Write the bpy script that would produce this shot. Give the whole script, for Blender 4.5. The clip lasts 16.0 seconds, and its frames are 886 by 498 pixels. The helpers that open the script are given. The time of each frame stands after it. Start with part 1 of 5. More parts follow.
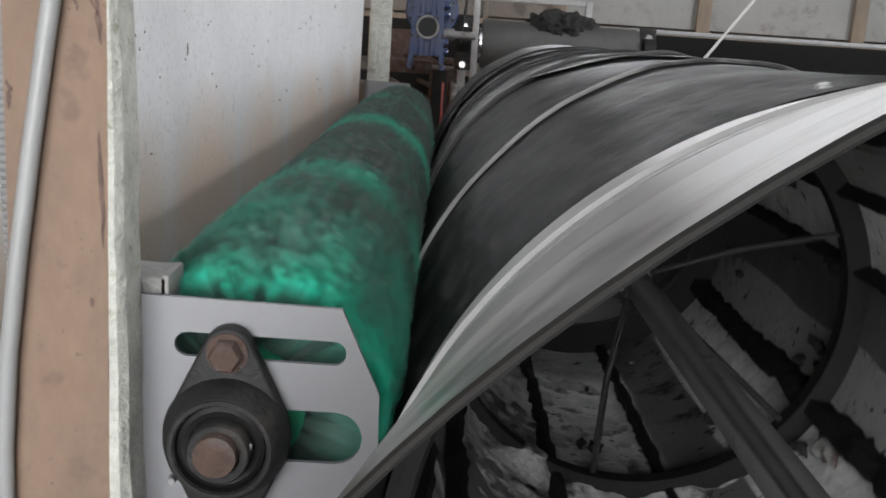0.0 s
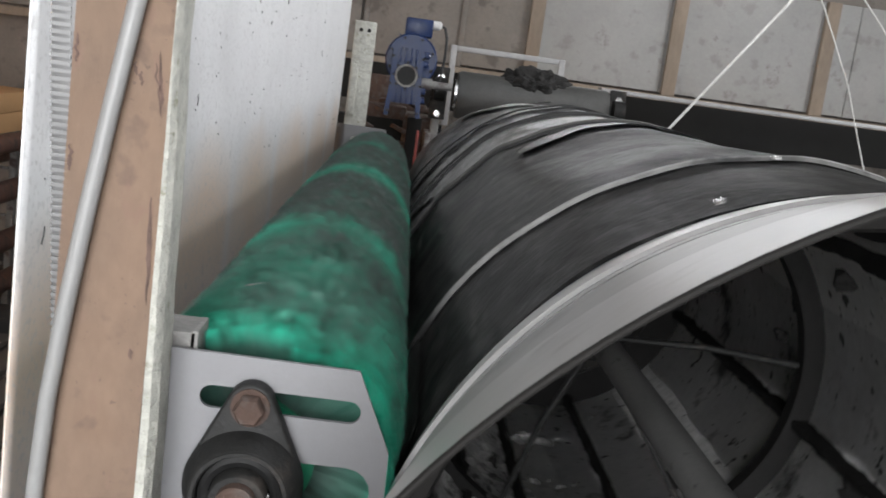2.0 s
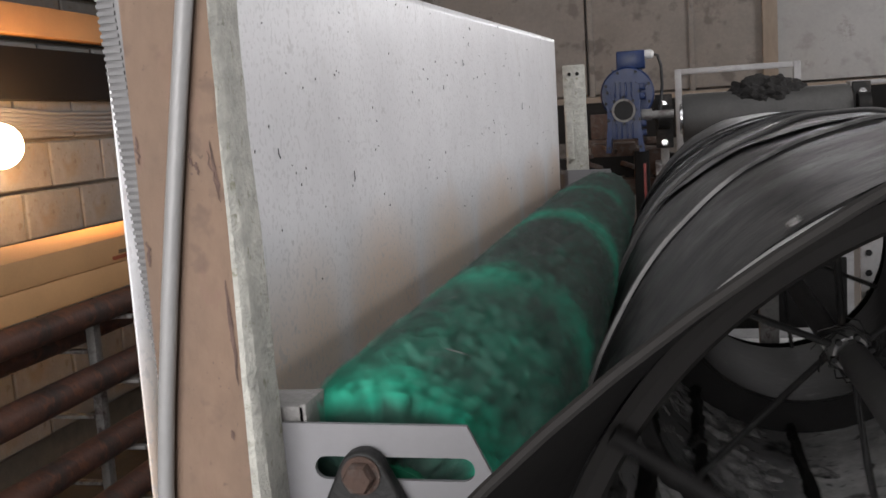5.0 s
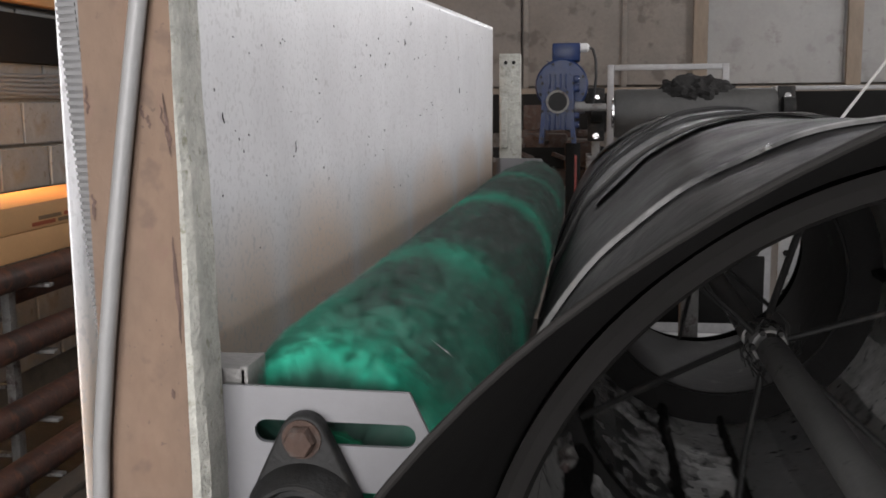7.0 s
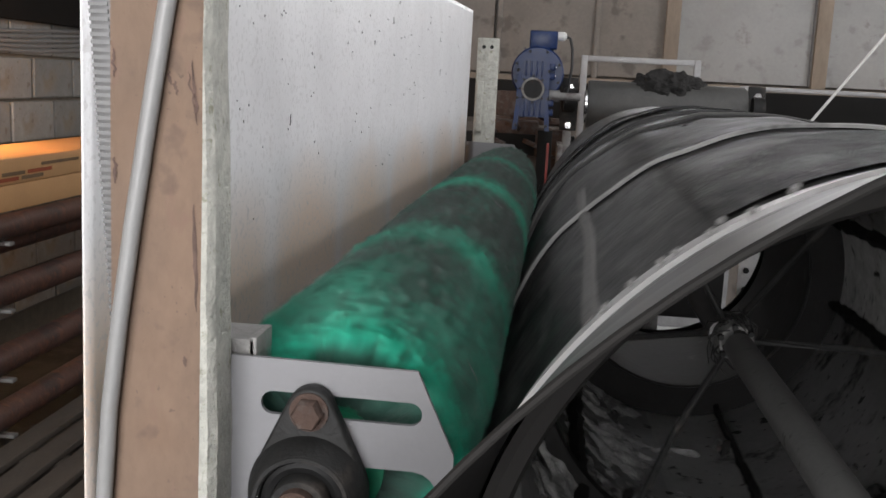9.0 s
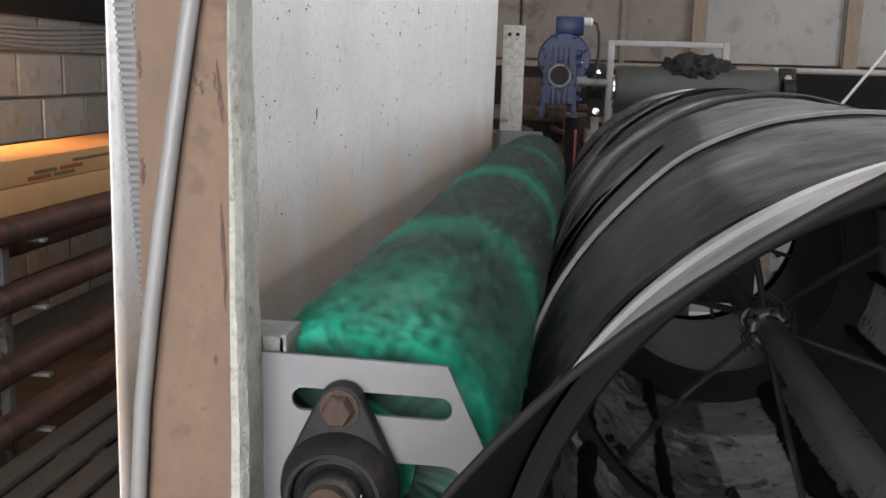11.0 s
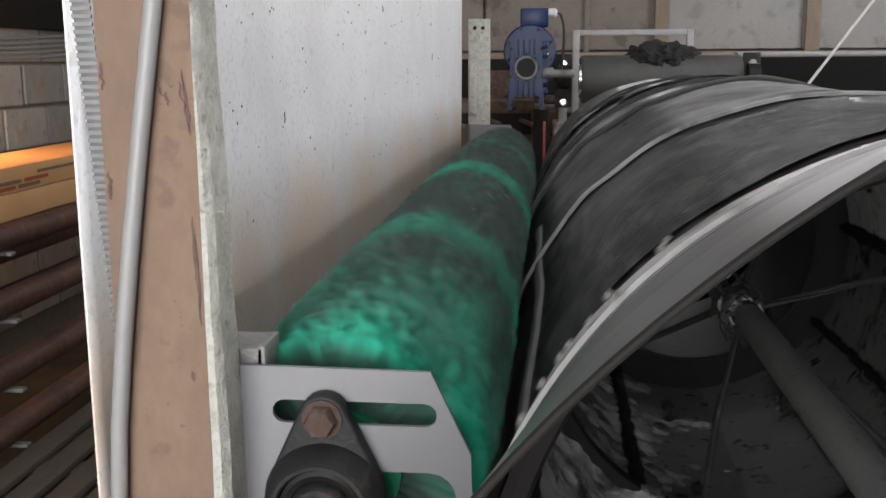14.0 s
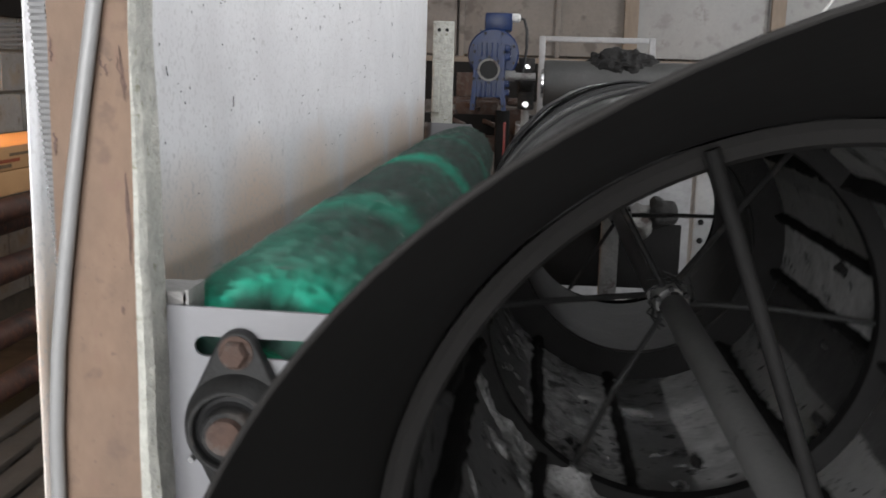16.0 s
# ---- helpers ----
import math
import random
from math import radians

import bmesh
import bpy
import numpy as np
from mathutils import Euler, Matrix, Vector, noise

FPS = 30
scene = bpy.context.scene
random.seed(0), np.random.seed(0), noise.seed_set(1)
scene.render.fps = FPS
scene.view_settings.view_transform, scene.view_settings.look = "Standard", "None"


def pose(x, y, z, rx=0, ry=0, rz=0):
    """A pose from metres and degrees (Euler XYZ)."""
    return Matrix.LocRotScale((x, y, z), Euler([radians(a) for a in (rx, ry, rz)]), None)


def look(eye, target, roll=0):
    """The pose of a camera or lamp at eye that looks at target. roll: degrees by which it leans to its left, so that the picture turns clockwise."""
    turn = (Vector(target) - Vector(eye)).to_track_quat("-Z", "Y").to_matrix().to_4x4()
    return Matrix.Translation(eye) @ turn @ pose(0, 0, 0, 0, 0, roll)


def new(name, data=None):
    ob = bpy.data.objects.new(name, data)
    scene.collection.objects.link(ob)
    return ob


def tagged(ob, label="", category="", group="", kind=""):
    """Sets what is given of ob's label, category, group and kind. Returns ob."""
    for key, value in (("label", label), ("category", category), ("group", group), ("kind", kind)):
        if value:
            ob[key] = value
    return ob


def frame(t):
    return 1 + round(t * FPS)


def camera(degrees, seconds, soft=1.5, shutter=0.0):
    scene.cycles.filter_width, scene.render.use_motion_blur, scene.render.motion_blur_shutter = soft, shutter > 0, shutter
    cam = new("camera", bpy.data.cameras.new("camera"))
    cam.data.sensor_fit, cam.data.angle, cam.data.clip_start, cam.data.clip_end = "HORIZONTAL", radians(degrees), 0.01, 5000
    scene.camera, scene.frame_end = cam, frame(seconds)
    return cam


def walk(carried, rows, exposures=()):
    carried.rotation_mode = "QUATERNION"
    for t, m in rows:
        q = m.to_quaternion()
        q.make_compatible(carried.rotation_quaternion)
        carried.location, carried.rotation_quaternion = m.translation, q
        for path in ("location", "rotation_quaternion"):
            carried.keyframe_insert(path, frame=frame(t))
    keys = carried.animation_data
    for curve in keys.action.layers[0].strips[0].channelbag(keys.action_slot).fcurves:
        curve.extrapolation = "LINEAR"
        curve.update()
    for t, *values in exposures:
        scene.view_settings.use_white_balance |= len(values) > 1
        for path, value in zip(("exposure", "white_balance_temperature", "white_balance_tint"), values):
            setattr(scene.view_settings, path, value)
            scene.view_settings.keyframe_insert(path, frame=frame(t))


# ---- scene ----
cam = camera(47.8, 16.0, soft=1.6, shutter=0.42)
PATH = [
    (0, (-0.031, 0.167, 1.306), (0.018, 2.121, 0.879), 3.8),
    (0.5, (-0.028, 0.149, 1.312), (-0.056, 2.108, 0.908), 3.0),
    (1, (-0.033, 0.138, 1.317), (-0.098, 2.101, 0.941), 2.2),
    (1.5, (-0.051, 0.127, 1.331), (-0.034, 2.097, 0.986), 5.0),
    (2, (-0.079, 0.123, 1.335), (0.057, 2.089, 0.993), 7.8),
    (2.5, (-0.072, 0.132, 1.33), (0.141, 2.084, 0.952), 6.8),
    (3, (-0.044, 0.135, 1.33), (0.133, 2.088, 0.936), 4.2),
    (3.5, (0.013, 0.153, 1.332), (-0.159, 2.111, 0.963), -1.5),
    (4, (0.057, 0.163, 1.334), (-0.378, 2.098, 1.074), -4.1),
    (6.5, (0.038, 0.16, 1.319), (-0.298, 2.112, 1.041), -1.3),
    (7, (0.035, 0.155, 1.318), (-0.238, 2.115, 1.026), -0.6),
    (7.5, (0.032, 0.141, 1.322), (-0.207, 2.105, 1.031), -0.4),
    (8, (0.013, 0.144, 1.32), (-0.203, 2.112, 1.034), 0.9),
    (8.5, (0.003, 0.145, 1.32), (-0.201, 2.11, 1.011), 2.0),
    (9, (-0.005, 0.143, 1.319), (-0.187, 2.108, 0.991), 2.9),
    (11.5, (-0.004, 0.148, 1.324), (-0.249, 2.1, 0.968), 1.5),
    (12, (-0.03, 0.157, 1.32), (-0.259, 2.112, 0.962), 1.1),
    (12.5, (-0.033, 0.168, 1.318), (-0.25, 2.123, 0.957), -0.4),
    (13, (-0.002, 0.167, 1.325), (-0.207, 2.123, 0.964), -0.8),
    (13.5, (-0.001, 0.167, 1.325), (-0.195, 2.125, 0.962), -1.2),
    (14, (-0.009, 0.157, 1.327), (-0.193, 2.115, 0.963), -0.4),
    (14.5, (-0.007, 0.151, 1.326), (-0.187, 2.109, 0.964), 0.2),
    (15, (0.017, 0.144, 1.321), (-0.155, 2.103, 0.956), -1.1),
    (15.5, (0.008, 0.133, 1.313), (-0.157, 2.093, 0.949), -1.1),
    (16, (0.061, 0.05, 1.315), (-0.079, 2.013, 0.959), 1.5),
]
walk(cam, [(t, look(eye, target, roll)) for t, eye, target, roll in PATH],
     exposures=[(0, 0.1, 6270, 9), (0.5, 0.2, 6270, 9), (1.0, 0.22, 6300, 9), (2.0, 0.22, 6300, 9), (3.0, 0.42, 6270, 9), (3.5, 0.32, 6380, 10), (4.0, -0.14, 6450, 13),
                (6.5, -0.21, 6470, 13), (9.0, -0.03, 6400, 11), (12.5, -0.03, 6400, 11), (15.5, 0.09, 6400, 11), (16.0, 0.06, 6300, 10)])

# ---- world, light ----
world = bpy.data.worlds.new("world")
scene.world = world
world.use_nodes = True
_wn = world.node_tree.nodes
_sky = _wn.new("ShaderNodeTexSky")
_sky.sky_type = "NISHITA"
_sky.sun_disc = False
_sky.sun_elevation, _sky.sun_rotation = radians(35), radians(200)
world.node_tree.links.new(_sky.outputs[0], _wn["Background"].inputs[0])
_wn["Background"].inputs[1].default_value = 0.08


def area_lamp(name, m, sx, sy, watts, colour):
    d = bpy.data.lights.new(name, "AREA")
    d.shape, d.size, d.size_y, d.energy, d.color = "RECTANGLE", sx, sy, watts, colour
    ob = new(name, d)
    ob.matrix_world = m
    return ob


# daylight of the unseen doorway and windows, an added overhead fill, and the warm bulb at the block wall
area_lamp("doorway_light", look((-0.5, -2.40, 1.65), (0.1, 2.0, 1.0)), 2.4, 2.0, 188, (1.0, 0.985, 0.98))
# unseen side window, added to brighten the splash sheet
area_lamp("window_light", look((3.92, 2.6, 2.15), (0.0, 2.4, 1.0)), 2.4, 1.2, 100, (1.0, 0.985, 0.98))
area_lamp("far_window_light", look((1.2, 6.1, 2.18), (0.8, 1.0, 1.2)), 2.0, 0.22, 14, (1.0, 0.985, 0.98))
area_lamp("far_window_light", look((-0.75, 6.1, 2.5), (0.2, 1.0, 1.0)), 0.16, 0.6, 3, (1.0, 0.985, 0.98))
# added fill from an unseen roof opening, brightens sheet, brush and drum top
area_lamp("overhead_fill", look((0.45, 1.9, 3.17), (0.45, 1.901, 0.0)), 1.5, 2.6, 23, (1.0, 0.985, 0.98))
_bulb = bpy.data.lights.new("bulb_light", "POINT")
_bulb.energy, _bulb.color, _bulb.shadow_soft_size = 17, (1.0, 0.46, 0.15), 0.07
new("bulb_light", _bulb).location = (-2.05, 3.42, 1.33)


# ---- materials ----
def material(name, colour, rough=0.6, metal=0.0, dark=0.6, scale=12.0, fine=120.0, bump=0.15, stain=None,
             stain_scale=3.0, stain_at=0.58, spec=0.5, island=0.0, stretch=(1, 1, 1), rough_var=0.12):
    """A surface with variation at two scales, an optional stain colour, and fine relief."""
    m = bpy.data.materials.new(name)
    m.use_nodes = True
    nt = m.node_tree
    n, link = nt.nodes, nt.links.new
    b = n["Principled BSDF"]
    co = n.new("ShaderNodeTexCoord")
    mp = n.new("ShaderNodeMapping")
    mp.inputs["Scale"].default_value = stretch
    link(co.outputs["Object"], mp.inputs[0])

    def noise_tex(s, detail, rough_=0.6):
        t = n.new("ShaderNodeTexNoise")
        t.inputs["Scale"].default_value, t.inputs["Detail"].default_value = s, detail
        t.inputs["Roughness"].default_value = rough_
        link(mp.outputs[0], t.inputs["Vector"])
        return t

    a, f = noise_tex(scale, 6), noise_tex(fine, 4)
    mixv = n.new("ShaderNodeMath")
    mixv.operation = "MULTIPLY_ADD"
    link(a.outputs[0], mixv.inputs[0])
    mixv.inputs[1].default_value = 0.7
    s3 = n.new("ShaderNodeMath")
    s3.operation = "MULTIPLY"
    link(f.outputs[0], s3.inputs[0])
    s3.inputs[1].default_value = 0.3
    link(s3.outputs[0], mixv.inputs[2])
    ramp = n.new("ShaderNodeValToRGB")
    ramp.color_ramp.elements[0].position, ramp.color_ramp.elements[1].position = 0.32, 0.66
    ramp.color_ramp.elements[0].color = (*[c * dark for c in colour], 1)
    ramp.color_ramp.elements[1].color = (*colour, 1)
    link(mixv.outputs[0], ramp.inputs[0])
    out = ramp.outputs[0]
    if stain:
        st = noise_tex(stain_scale, 7, 0.68)
        sr = n.new("ShaderNodeValToRGB")
        sr.color_ramp.elements[0].position, sr.color_ramp.elements[1].position = stain_at, stain_at + 0.1
        link(st.outputs[0], sr.inputs[0])
        mx = n.new("ShaderNodeMixRGB")
        link(sr.outputs[0], mx.inputs[0])
        link(out, mx.inputs[1])
        mx.inputs[2].default_value = (*stain, 1)
        out = mx.outputs[0]
    if island:
        oi = n.new("ShaderNodeObjectInfo")
        mr = n.new("ShaderNodeMapRange")
        mr.inputs[3].default_value, mr.inputs[4].default_value = 1 - island, 1 + island
        link(oi.outputs["Random"], mr.inputs[0])
        hv = n.new("ShaderNodeHueSaturation")
        link(out, hv.inputs["Color"])
        link(mr.outputs[0], hv.inputs["Value"])
        out = hv.outputs[0]
    link(out, b.inputs["Base Color"])
    rr = n.new("ShaderNodeMapRange")
    rr.inputs[3].default_value, rr.inputs[4].default_value = max(0.03, rough - rough_var), min(1, rough + rough_var)
    link(a.outputs[0], rr.inputs[0])
    link(rr.outputs[0], b.inputs["Roughness"])
    b.inputs["Metallic"].default_value = metal
    b.inputs["Specular IOR Level"].default_value = spec
    bp = n.new("ShaderNodeBump")
    bp.inputs["Strength"].default_value, bp.inputs["Distance"].default_value = bump, 0.01
    link(mixv.outputs[0], bp.inputs["Height"])
    link(bp.outputs[0], b.inputs["Normal"])
    return m


def rubber_material(name, base, grey, wrinkle, spec, rough, along):
    """Wet black rubber round a drum: smears run round it, with dull scuffs, pale drips and fine scratches."""
    m = material(name, (base, base, base), rough, dark=0.5, scale=5, fine=90, bump=0.35, rough_var=0.22, spec=spec)
    n, link = m.node_tree.nodes, m.node_tree.links.new
    b = n["Principled BSDF"]
    src = b.inputs["Base Color"].links[0].from_socket
    co = n.new("ShaderNodeTexCoord")
    sp = n.new("ShaderNodeSeparateXYZ")
    link(co.outputs["Object"], sp.inputs[0])
    an = n.new("ShaderNodeMath")
    an.operation = "ARCTAN2"
    link(sp.outputs[2], an.inputs[0])
    link(sp.outputs[0], an.inputs[1])

    def layer(sa, sy, detail, lo, hi, seed):
        cb = n.new("ShaderNodeCombineXYZ")
        for k, (sock, f) in enumerate(((an.outputs[0], sa), (sp.outputs[1], sy * along))):
            mu = n.new("ShaderNodeMath")
            mu.operation = "MULTIPLY"
            mu.inputs[1].default_value = f
            link(sock, mu.inputs[0])
            link(mu.outputs[0], cb.inputs[k])
        cb.inputs[2].default_value = seed
        t = n.new("ShaderNodeTexNoise")
        t.inputs["Scale"].default_value, t.inputs["Detail"].default_value, t.inputs["Roughness"].default_value = 1.0, detail, 0.65
        link(cb.outputs[0], t.inputs["Vector"])
        r = n.new("ShaderNodeMapRange")
        r.inputs[1].default_value, r.inputs[2].default_value = lo, hi
        link(t.outputs[0], r.inputs[0])
        return r.outputs[0]

    out = src
    for (args, colour, amount) in (((15, 26, 10, 0.53, 0.60, 21.0), (0.05 * grey, 0.0495 * grey, 0.0485 * grey), 0.5), ((7, 11, 8, 0.50, 0.66, 3.0), (0.042 * grey, 0.0415 * grey, 0.0405 * grey), 0.8), ((5, 9, 7, 0.60, 0.72, 15.0), (0.085 * grey, 0.084 * grey, 0.082 * grey), 0.55), ((2.5, 5, 8, 0.54, 0.70, 9.0), (0.03 * grey, 0.0295 * grey, 0.029 * grey), 0.6), ((20, 24, 3, 0.70, 0.75, 1.0), (0.24, 0.24, 0.23), 0.7), ((9, 7, 6, 0.62, 0.74, 4.0), (0.16, 0.158, 0.15), 0.4), ((12, 4, 6, 0.60, 0.72, 7.0), (0.007, 0.007, 0.007), 0.8)):
        fac = layer(*args)
        mu = n.new("ShaderNodeMath")
        mu.operation = "MULTIPLY"
        mu.inputs[1].default_value = amount
        link(fac, mu.inputs[0])
        mx = n.new("ShaderNodeMixRGB")
        link(mu.outputs[0], mx.inputs[0])
        link(out, mx.inputs[1])
        mx.inputs[2].default_value = (*colour, 1)
        out = mx.outputs[0]
    link(out, b.inputs["Base Color"])
    # shallow wrinkles running round the skin
    wr = n.new("ShaderNodeBump")
    wr.inputs["Strength"].default_value, wr.inputs["Distance"].default_value = wrinkle, 0.012
    link(layer(2.5, 9, 2.5, 0.3, 0.7, 12.0), wr.inputs["Height"])
    link(b.inputs["Normal"].links[0].from_socket, wr.inputs["Normal"])
    link(wr.outputs[0], b.inputs["Normal"])
    return m


def lip_dirt(m, start, end, colour, amount):
    """Caked dirt over one stretch of the rim, with a ragged outline."""
    n, link = m.node_tree.nodes, m.node_tree.links.new
    b = n["Principled BSDF"]
    src = b.inputs["Base Color"].links[0].from_socket
    co = n.new("ShaderNodeTexCoord")
    sp = n.new("ShaderNodeSeparateXYZ")
    link(co.outputs["Object"], sp.inputs[0])
    an = n.new("ShaderNodeMath")
    an.operation = "ARCTAN2"
    link(sp.outputs[2], an.inputs[0])
    link(sp.outputs[0], an.inputs[1])
    t = n.new("ShaderNodeTexNoise")
    t.inputs["Scale"].default_value, t.inputs["Detail"].default_value = 9.0, 6.0
    link(co.outputs["Object"], t.inputs["Vector"])
    ad = n.new("ShaderNodeMath")
    ad.operation = "MULTIPLY_ADD"
    link(t.outputs[0], ad.inputs[0])
    ad.inputs[1].default_value = 0.5
    link(an.outputs[0], ad.inputs[2])
    mid, half = radians((start + end) / 2) + 0.25, radians((end - start) / 2)
    df = n.new("ShaderNodeMath")
    df.operation = "SUBTRACT"
    link(ad.outputs[0], df.inputs[0])
    df.inputs[1].default_value = mid
    ab = n.new("ShaderNodeMath")
    ab.operation = "ABSOLUTE"
    link(df.outputs[0], ab.inputs[0])
    r = n.new("ShaderNodeMapRange")
    r.inputs[1].default_value, r.inputs[2].default_value = half * 1.2, half * 0.6
    r.inputs[3].default_value, r.inputs[4].default_value = 0.0, amount
    link(ab.outputs[0], r.inputs[0])
    mx = n.new("ShaderNodeMixRGB")
    link(r.outputs[0], mx.inputs[0])
    link(src, mx.inputs[1])
    mx.inputs[2].default_value = (*colour, 1)
    link(mx.outputs[0], b.inputs["Base Color"])


def spots(m, scale, at, colour, amount, soft=0.03):
    """Small dark spatters."""
    n, link = m.node_tree.nodes, m.node_tree.links.new
    b = n["Principled BSDF"]
    src = b.inputs["Base Color"].links[0].from_socket
    co = n.new("ShaderNodeTexCoord")
    t = n.new("ShaderNodeTexNoise")
    t.inputs["Scale"].default_value, t.inputs["Detail"].default_value = scale, 3.0
    link(co.outputs["Object"], t.inputs["Vector"])
    r = n.new("ShaderNodeMapRange")
    r.inputs[1].default_value, r.inputs[2].default_value = at, at + soft
    r.inputs[4].default_value = amount
    link(t.outputs[0], r.inputs[0])
    mx = n.new("ShaderNodeMixRGB")
    link(r.outputs[0], mx.inputs[0])
    link(src, mx.inputs[1])
    mx.inputs[2].default_value = (*colour, 1)
    link(mx.outputs[0], b.inputs["Base Color"])


M_RUBBER = rubber_material("black_rubber", 0.011, 0.85, 0.35, 0.05, 0.45, 0.5)
M_RUBBERBACK = rubber_material("scuffed_rubber", 0.06, 3.8, 1.0, 0.4, 0.42, 0.35)
M_BELT = rubber_material("ribbed_belt_rubber", 0.02, 1.9, 0.35, 0.1, 0.45, 0.5)


def ribbed(m, scale):
    """Fine moulded ribs running slantwise over a belt."""
    n, link = m.node_tree.nodes, m.node_tree.links.new
    b = n["Principled BSDF"]
    co = n.new("ShaderNodeTexCoord")
    mp = n.new("ShaderNodeMapping")
    mp.inputs["Rotation"].default_value = (0.0, 0.3, 0.5)
    link(co.outputs["Object"], mp.inputs[0])
    w = n.new("ShaderNodeTexWave")
    w.bands_direction = "Y"
    w.inputs["Scale"].default_value, w.inputs["Distortion"].default_value, w.inputs["Detail"].default_value = scale, 7.0, 4.0
    link(mp.outputs[0], w.inputs["Vector"])
    bp = n.new("ShaderNodeBump")
    bp.inputs["Strength"].default_value, bp.inputs["Distance"].default_value = 0.6, 0.002
    link(w.outputs["Fac"], bp.inputs["Height"])
    link(b.inputs["Normal"].links[0].from_socket, bp.inputs["Normal"])
    link(bp.outputs[0], b.inputs["Normal"])


ribbed(M_BELT, 52)
M_LIPMID = material("mid_grey_rubber", (0.28, 0.276, 0.272), 0.36, dark=0.6, scale=6, fine=70, bump=0.08, stain=(0.08, 0.078, 0.075), stain_scale=5, stain_at=0.56)
M_LIP = material("grey_rubber", (0.36, 0.356, 0.352), 0.33, dark=0.8, scale=6, fine=70, bump=0.08, stain=(0.11, 0.108, 0.105), stain_scale=4, stain_at=0.55)
M_LIPSTRIP = material("pale_rubber_strip", (0.42, 0.416, 0.41), 0.33, dark=0.8, scale=6, fine=70, bump=0.08, stain=(0.12, 0.118, 0.115), stain_scale=4, stain_at=0.62)
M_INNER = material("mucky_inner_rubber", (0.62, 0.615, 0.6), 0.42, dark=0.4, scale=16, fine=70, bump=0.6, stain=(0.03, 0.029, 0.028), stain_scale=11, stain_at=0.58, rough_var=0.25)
M_PALEIN = material("pale_liner_sheet", (0.82, 0.815, 0.8), 0.45, dark=0.72, scale=5, fine=50, bump=0.2, stain=(0.10, 0.097, 0.09), stain_scale=6, stain_at=0.56)
M_MIDIN = material("grey_liner_sheet", (0.66, 0.655, 0.645), 0.4, dark=0.6, scale=5, fine=50, bump=0.25, stain=(0.05, 0.048, 0.045), stain_scale=7, stain_at=0.55)
M_DARKIN = material("black_liner_sheet", (0.34, 0.337, 0.33), 0.35, dark=0.5, scale=7, fine=60, bump=0.3, stain=(0.3, 0.295, 0.28), stain_scale=17, stain_at=0.62)
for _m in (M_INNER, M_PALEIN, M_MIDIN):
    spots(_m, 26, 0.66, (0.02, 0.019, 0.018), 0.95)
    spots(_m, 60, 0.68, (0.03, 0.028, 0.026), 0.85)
lip_dirt(M_LIP, -18, 92, (0.03, 0.029, 0.028), 0.85)
lip_dirt(M_LIPMID, -18, 92, (0.026, 0.026, 0.025), 0.9)
M_LIPIN = material("dark_lip_inside", (0.022, 0.021, 0.02), 0.85, spec=0.12, dark=0.8, scale=8, fine=80, bump=0.1)
M_STRAP = material("worn_strap", (0.27, 0.267, 0.26), 0.5, dark=0.6, scale=14, fine=90, bump=0.2, stain=(0.04, 0.04, 0.04), stain_scale=4, stain_at=0.5)
M_STRIP = material("dull_strip", (0.11, 0.108, 0.104), 0.7, dark=0.6, scale=14, bump=0.2, stain=(0.05, 0.05, 0.048), stain_scale=18, stain_at=0.55, spec=0.2)
M_SEAM = material("black_seam", (0.012, 0.012, 0.012), 0.6, scale=14)
M_STEELDK = material("dark_dirty_steel", (0.24, 0.235, 0.225), 0.6, 0.15, dark=0.55, scale=20, fine=160, bump=0.4, stain=(0.06, 0.04, 0.036), stain_scale=12, stain_at=0.52)
M_AXLE = material("grey_axle_steel", (0.19, 0.187, 0.182), 0.55, 0.15, dark=0.7, scale=9, fine=120, bump=0.15, stain=(0.045, 0.043, 0.04), stain_scale=22, stain_at=0.6)
M_HOOP = material("black_hoop", (0.014, 0.0136, 0.0132), 0.75, spec=0.12, scale=20, bump=0.3)
M_PLATE = material("grey_painted_plate", (0.172, 0.172, 0.179), 0.45, 0.15, dark=0.88, scale=8, fine=150, bump=0.06, stain=(0.16, 0.155, 0.15), stain_scale=9, stain_at=0.68)
M_CAST = material("cast_iron", (0.021, 0.021, 0.0205), 0.55, 0.1, spec=0.22, dark=0.6, scale=22, fine=240, bump=0.3, stain=(0.05, 0.043, 0.038), stain_scale=14, stain_at=0.56)
M_RUST = material("rusty_steel", (0.078, 0.046, 0.034), 0.8, 0.1, dark=0.5, scale=60, fine=260, bump=0.5, stain=(0.08, 0.065, 0.058), stain_scale=45, stain_at=0.5)
M_BLACK = material("black_seal_and_hole_dark", (0.010, 0.010, 0.010), 0.5, scale=30, spec=0.2)
M_WOOD = material("bare_softwood", (0.185, 0.125, 0.087), 0.8, dark=0.68, scale=18, fine=140, bump=0.2, stain=(0.165, 0.105, 0.077), stain_scale=38, stain_at=0.585, stretch=(1, 1, 0.5))
spots(M_WOOD, 230, 0.68, (0.08, 0.055, 0.045), 0.6, 0.06)
spots(M_WOOD, 90, 0.68, (0.10, 0.07, 0.055), 0.55, 0.08)
spots(M_WOOD, 16, 0.50, (0.15, 0.097, 0.065), 0.65, 0.16)
spots(M_WOOD, 40, 0.58, (0.10, 0.068, 0.052), 0.6, 0.1)
M_BARK = material("dark_bark_edge", (0.13, 0.085, 0.07), 0.9, dark=0.4, scale=50, bump=0.6)
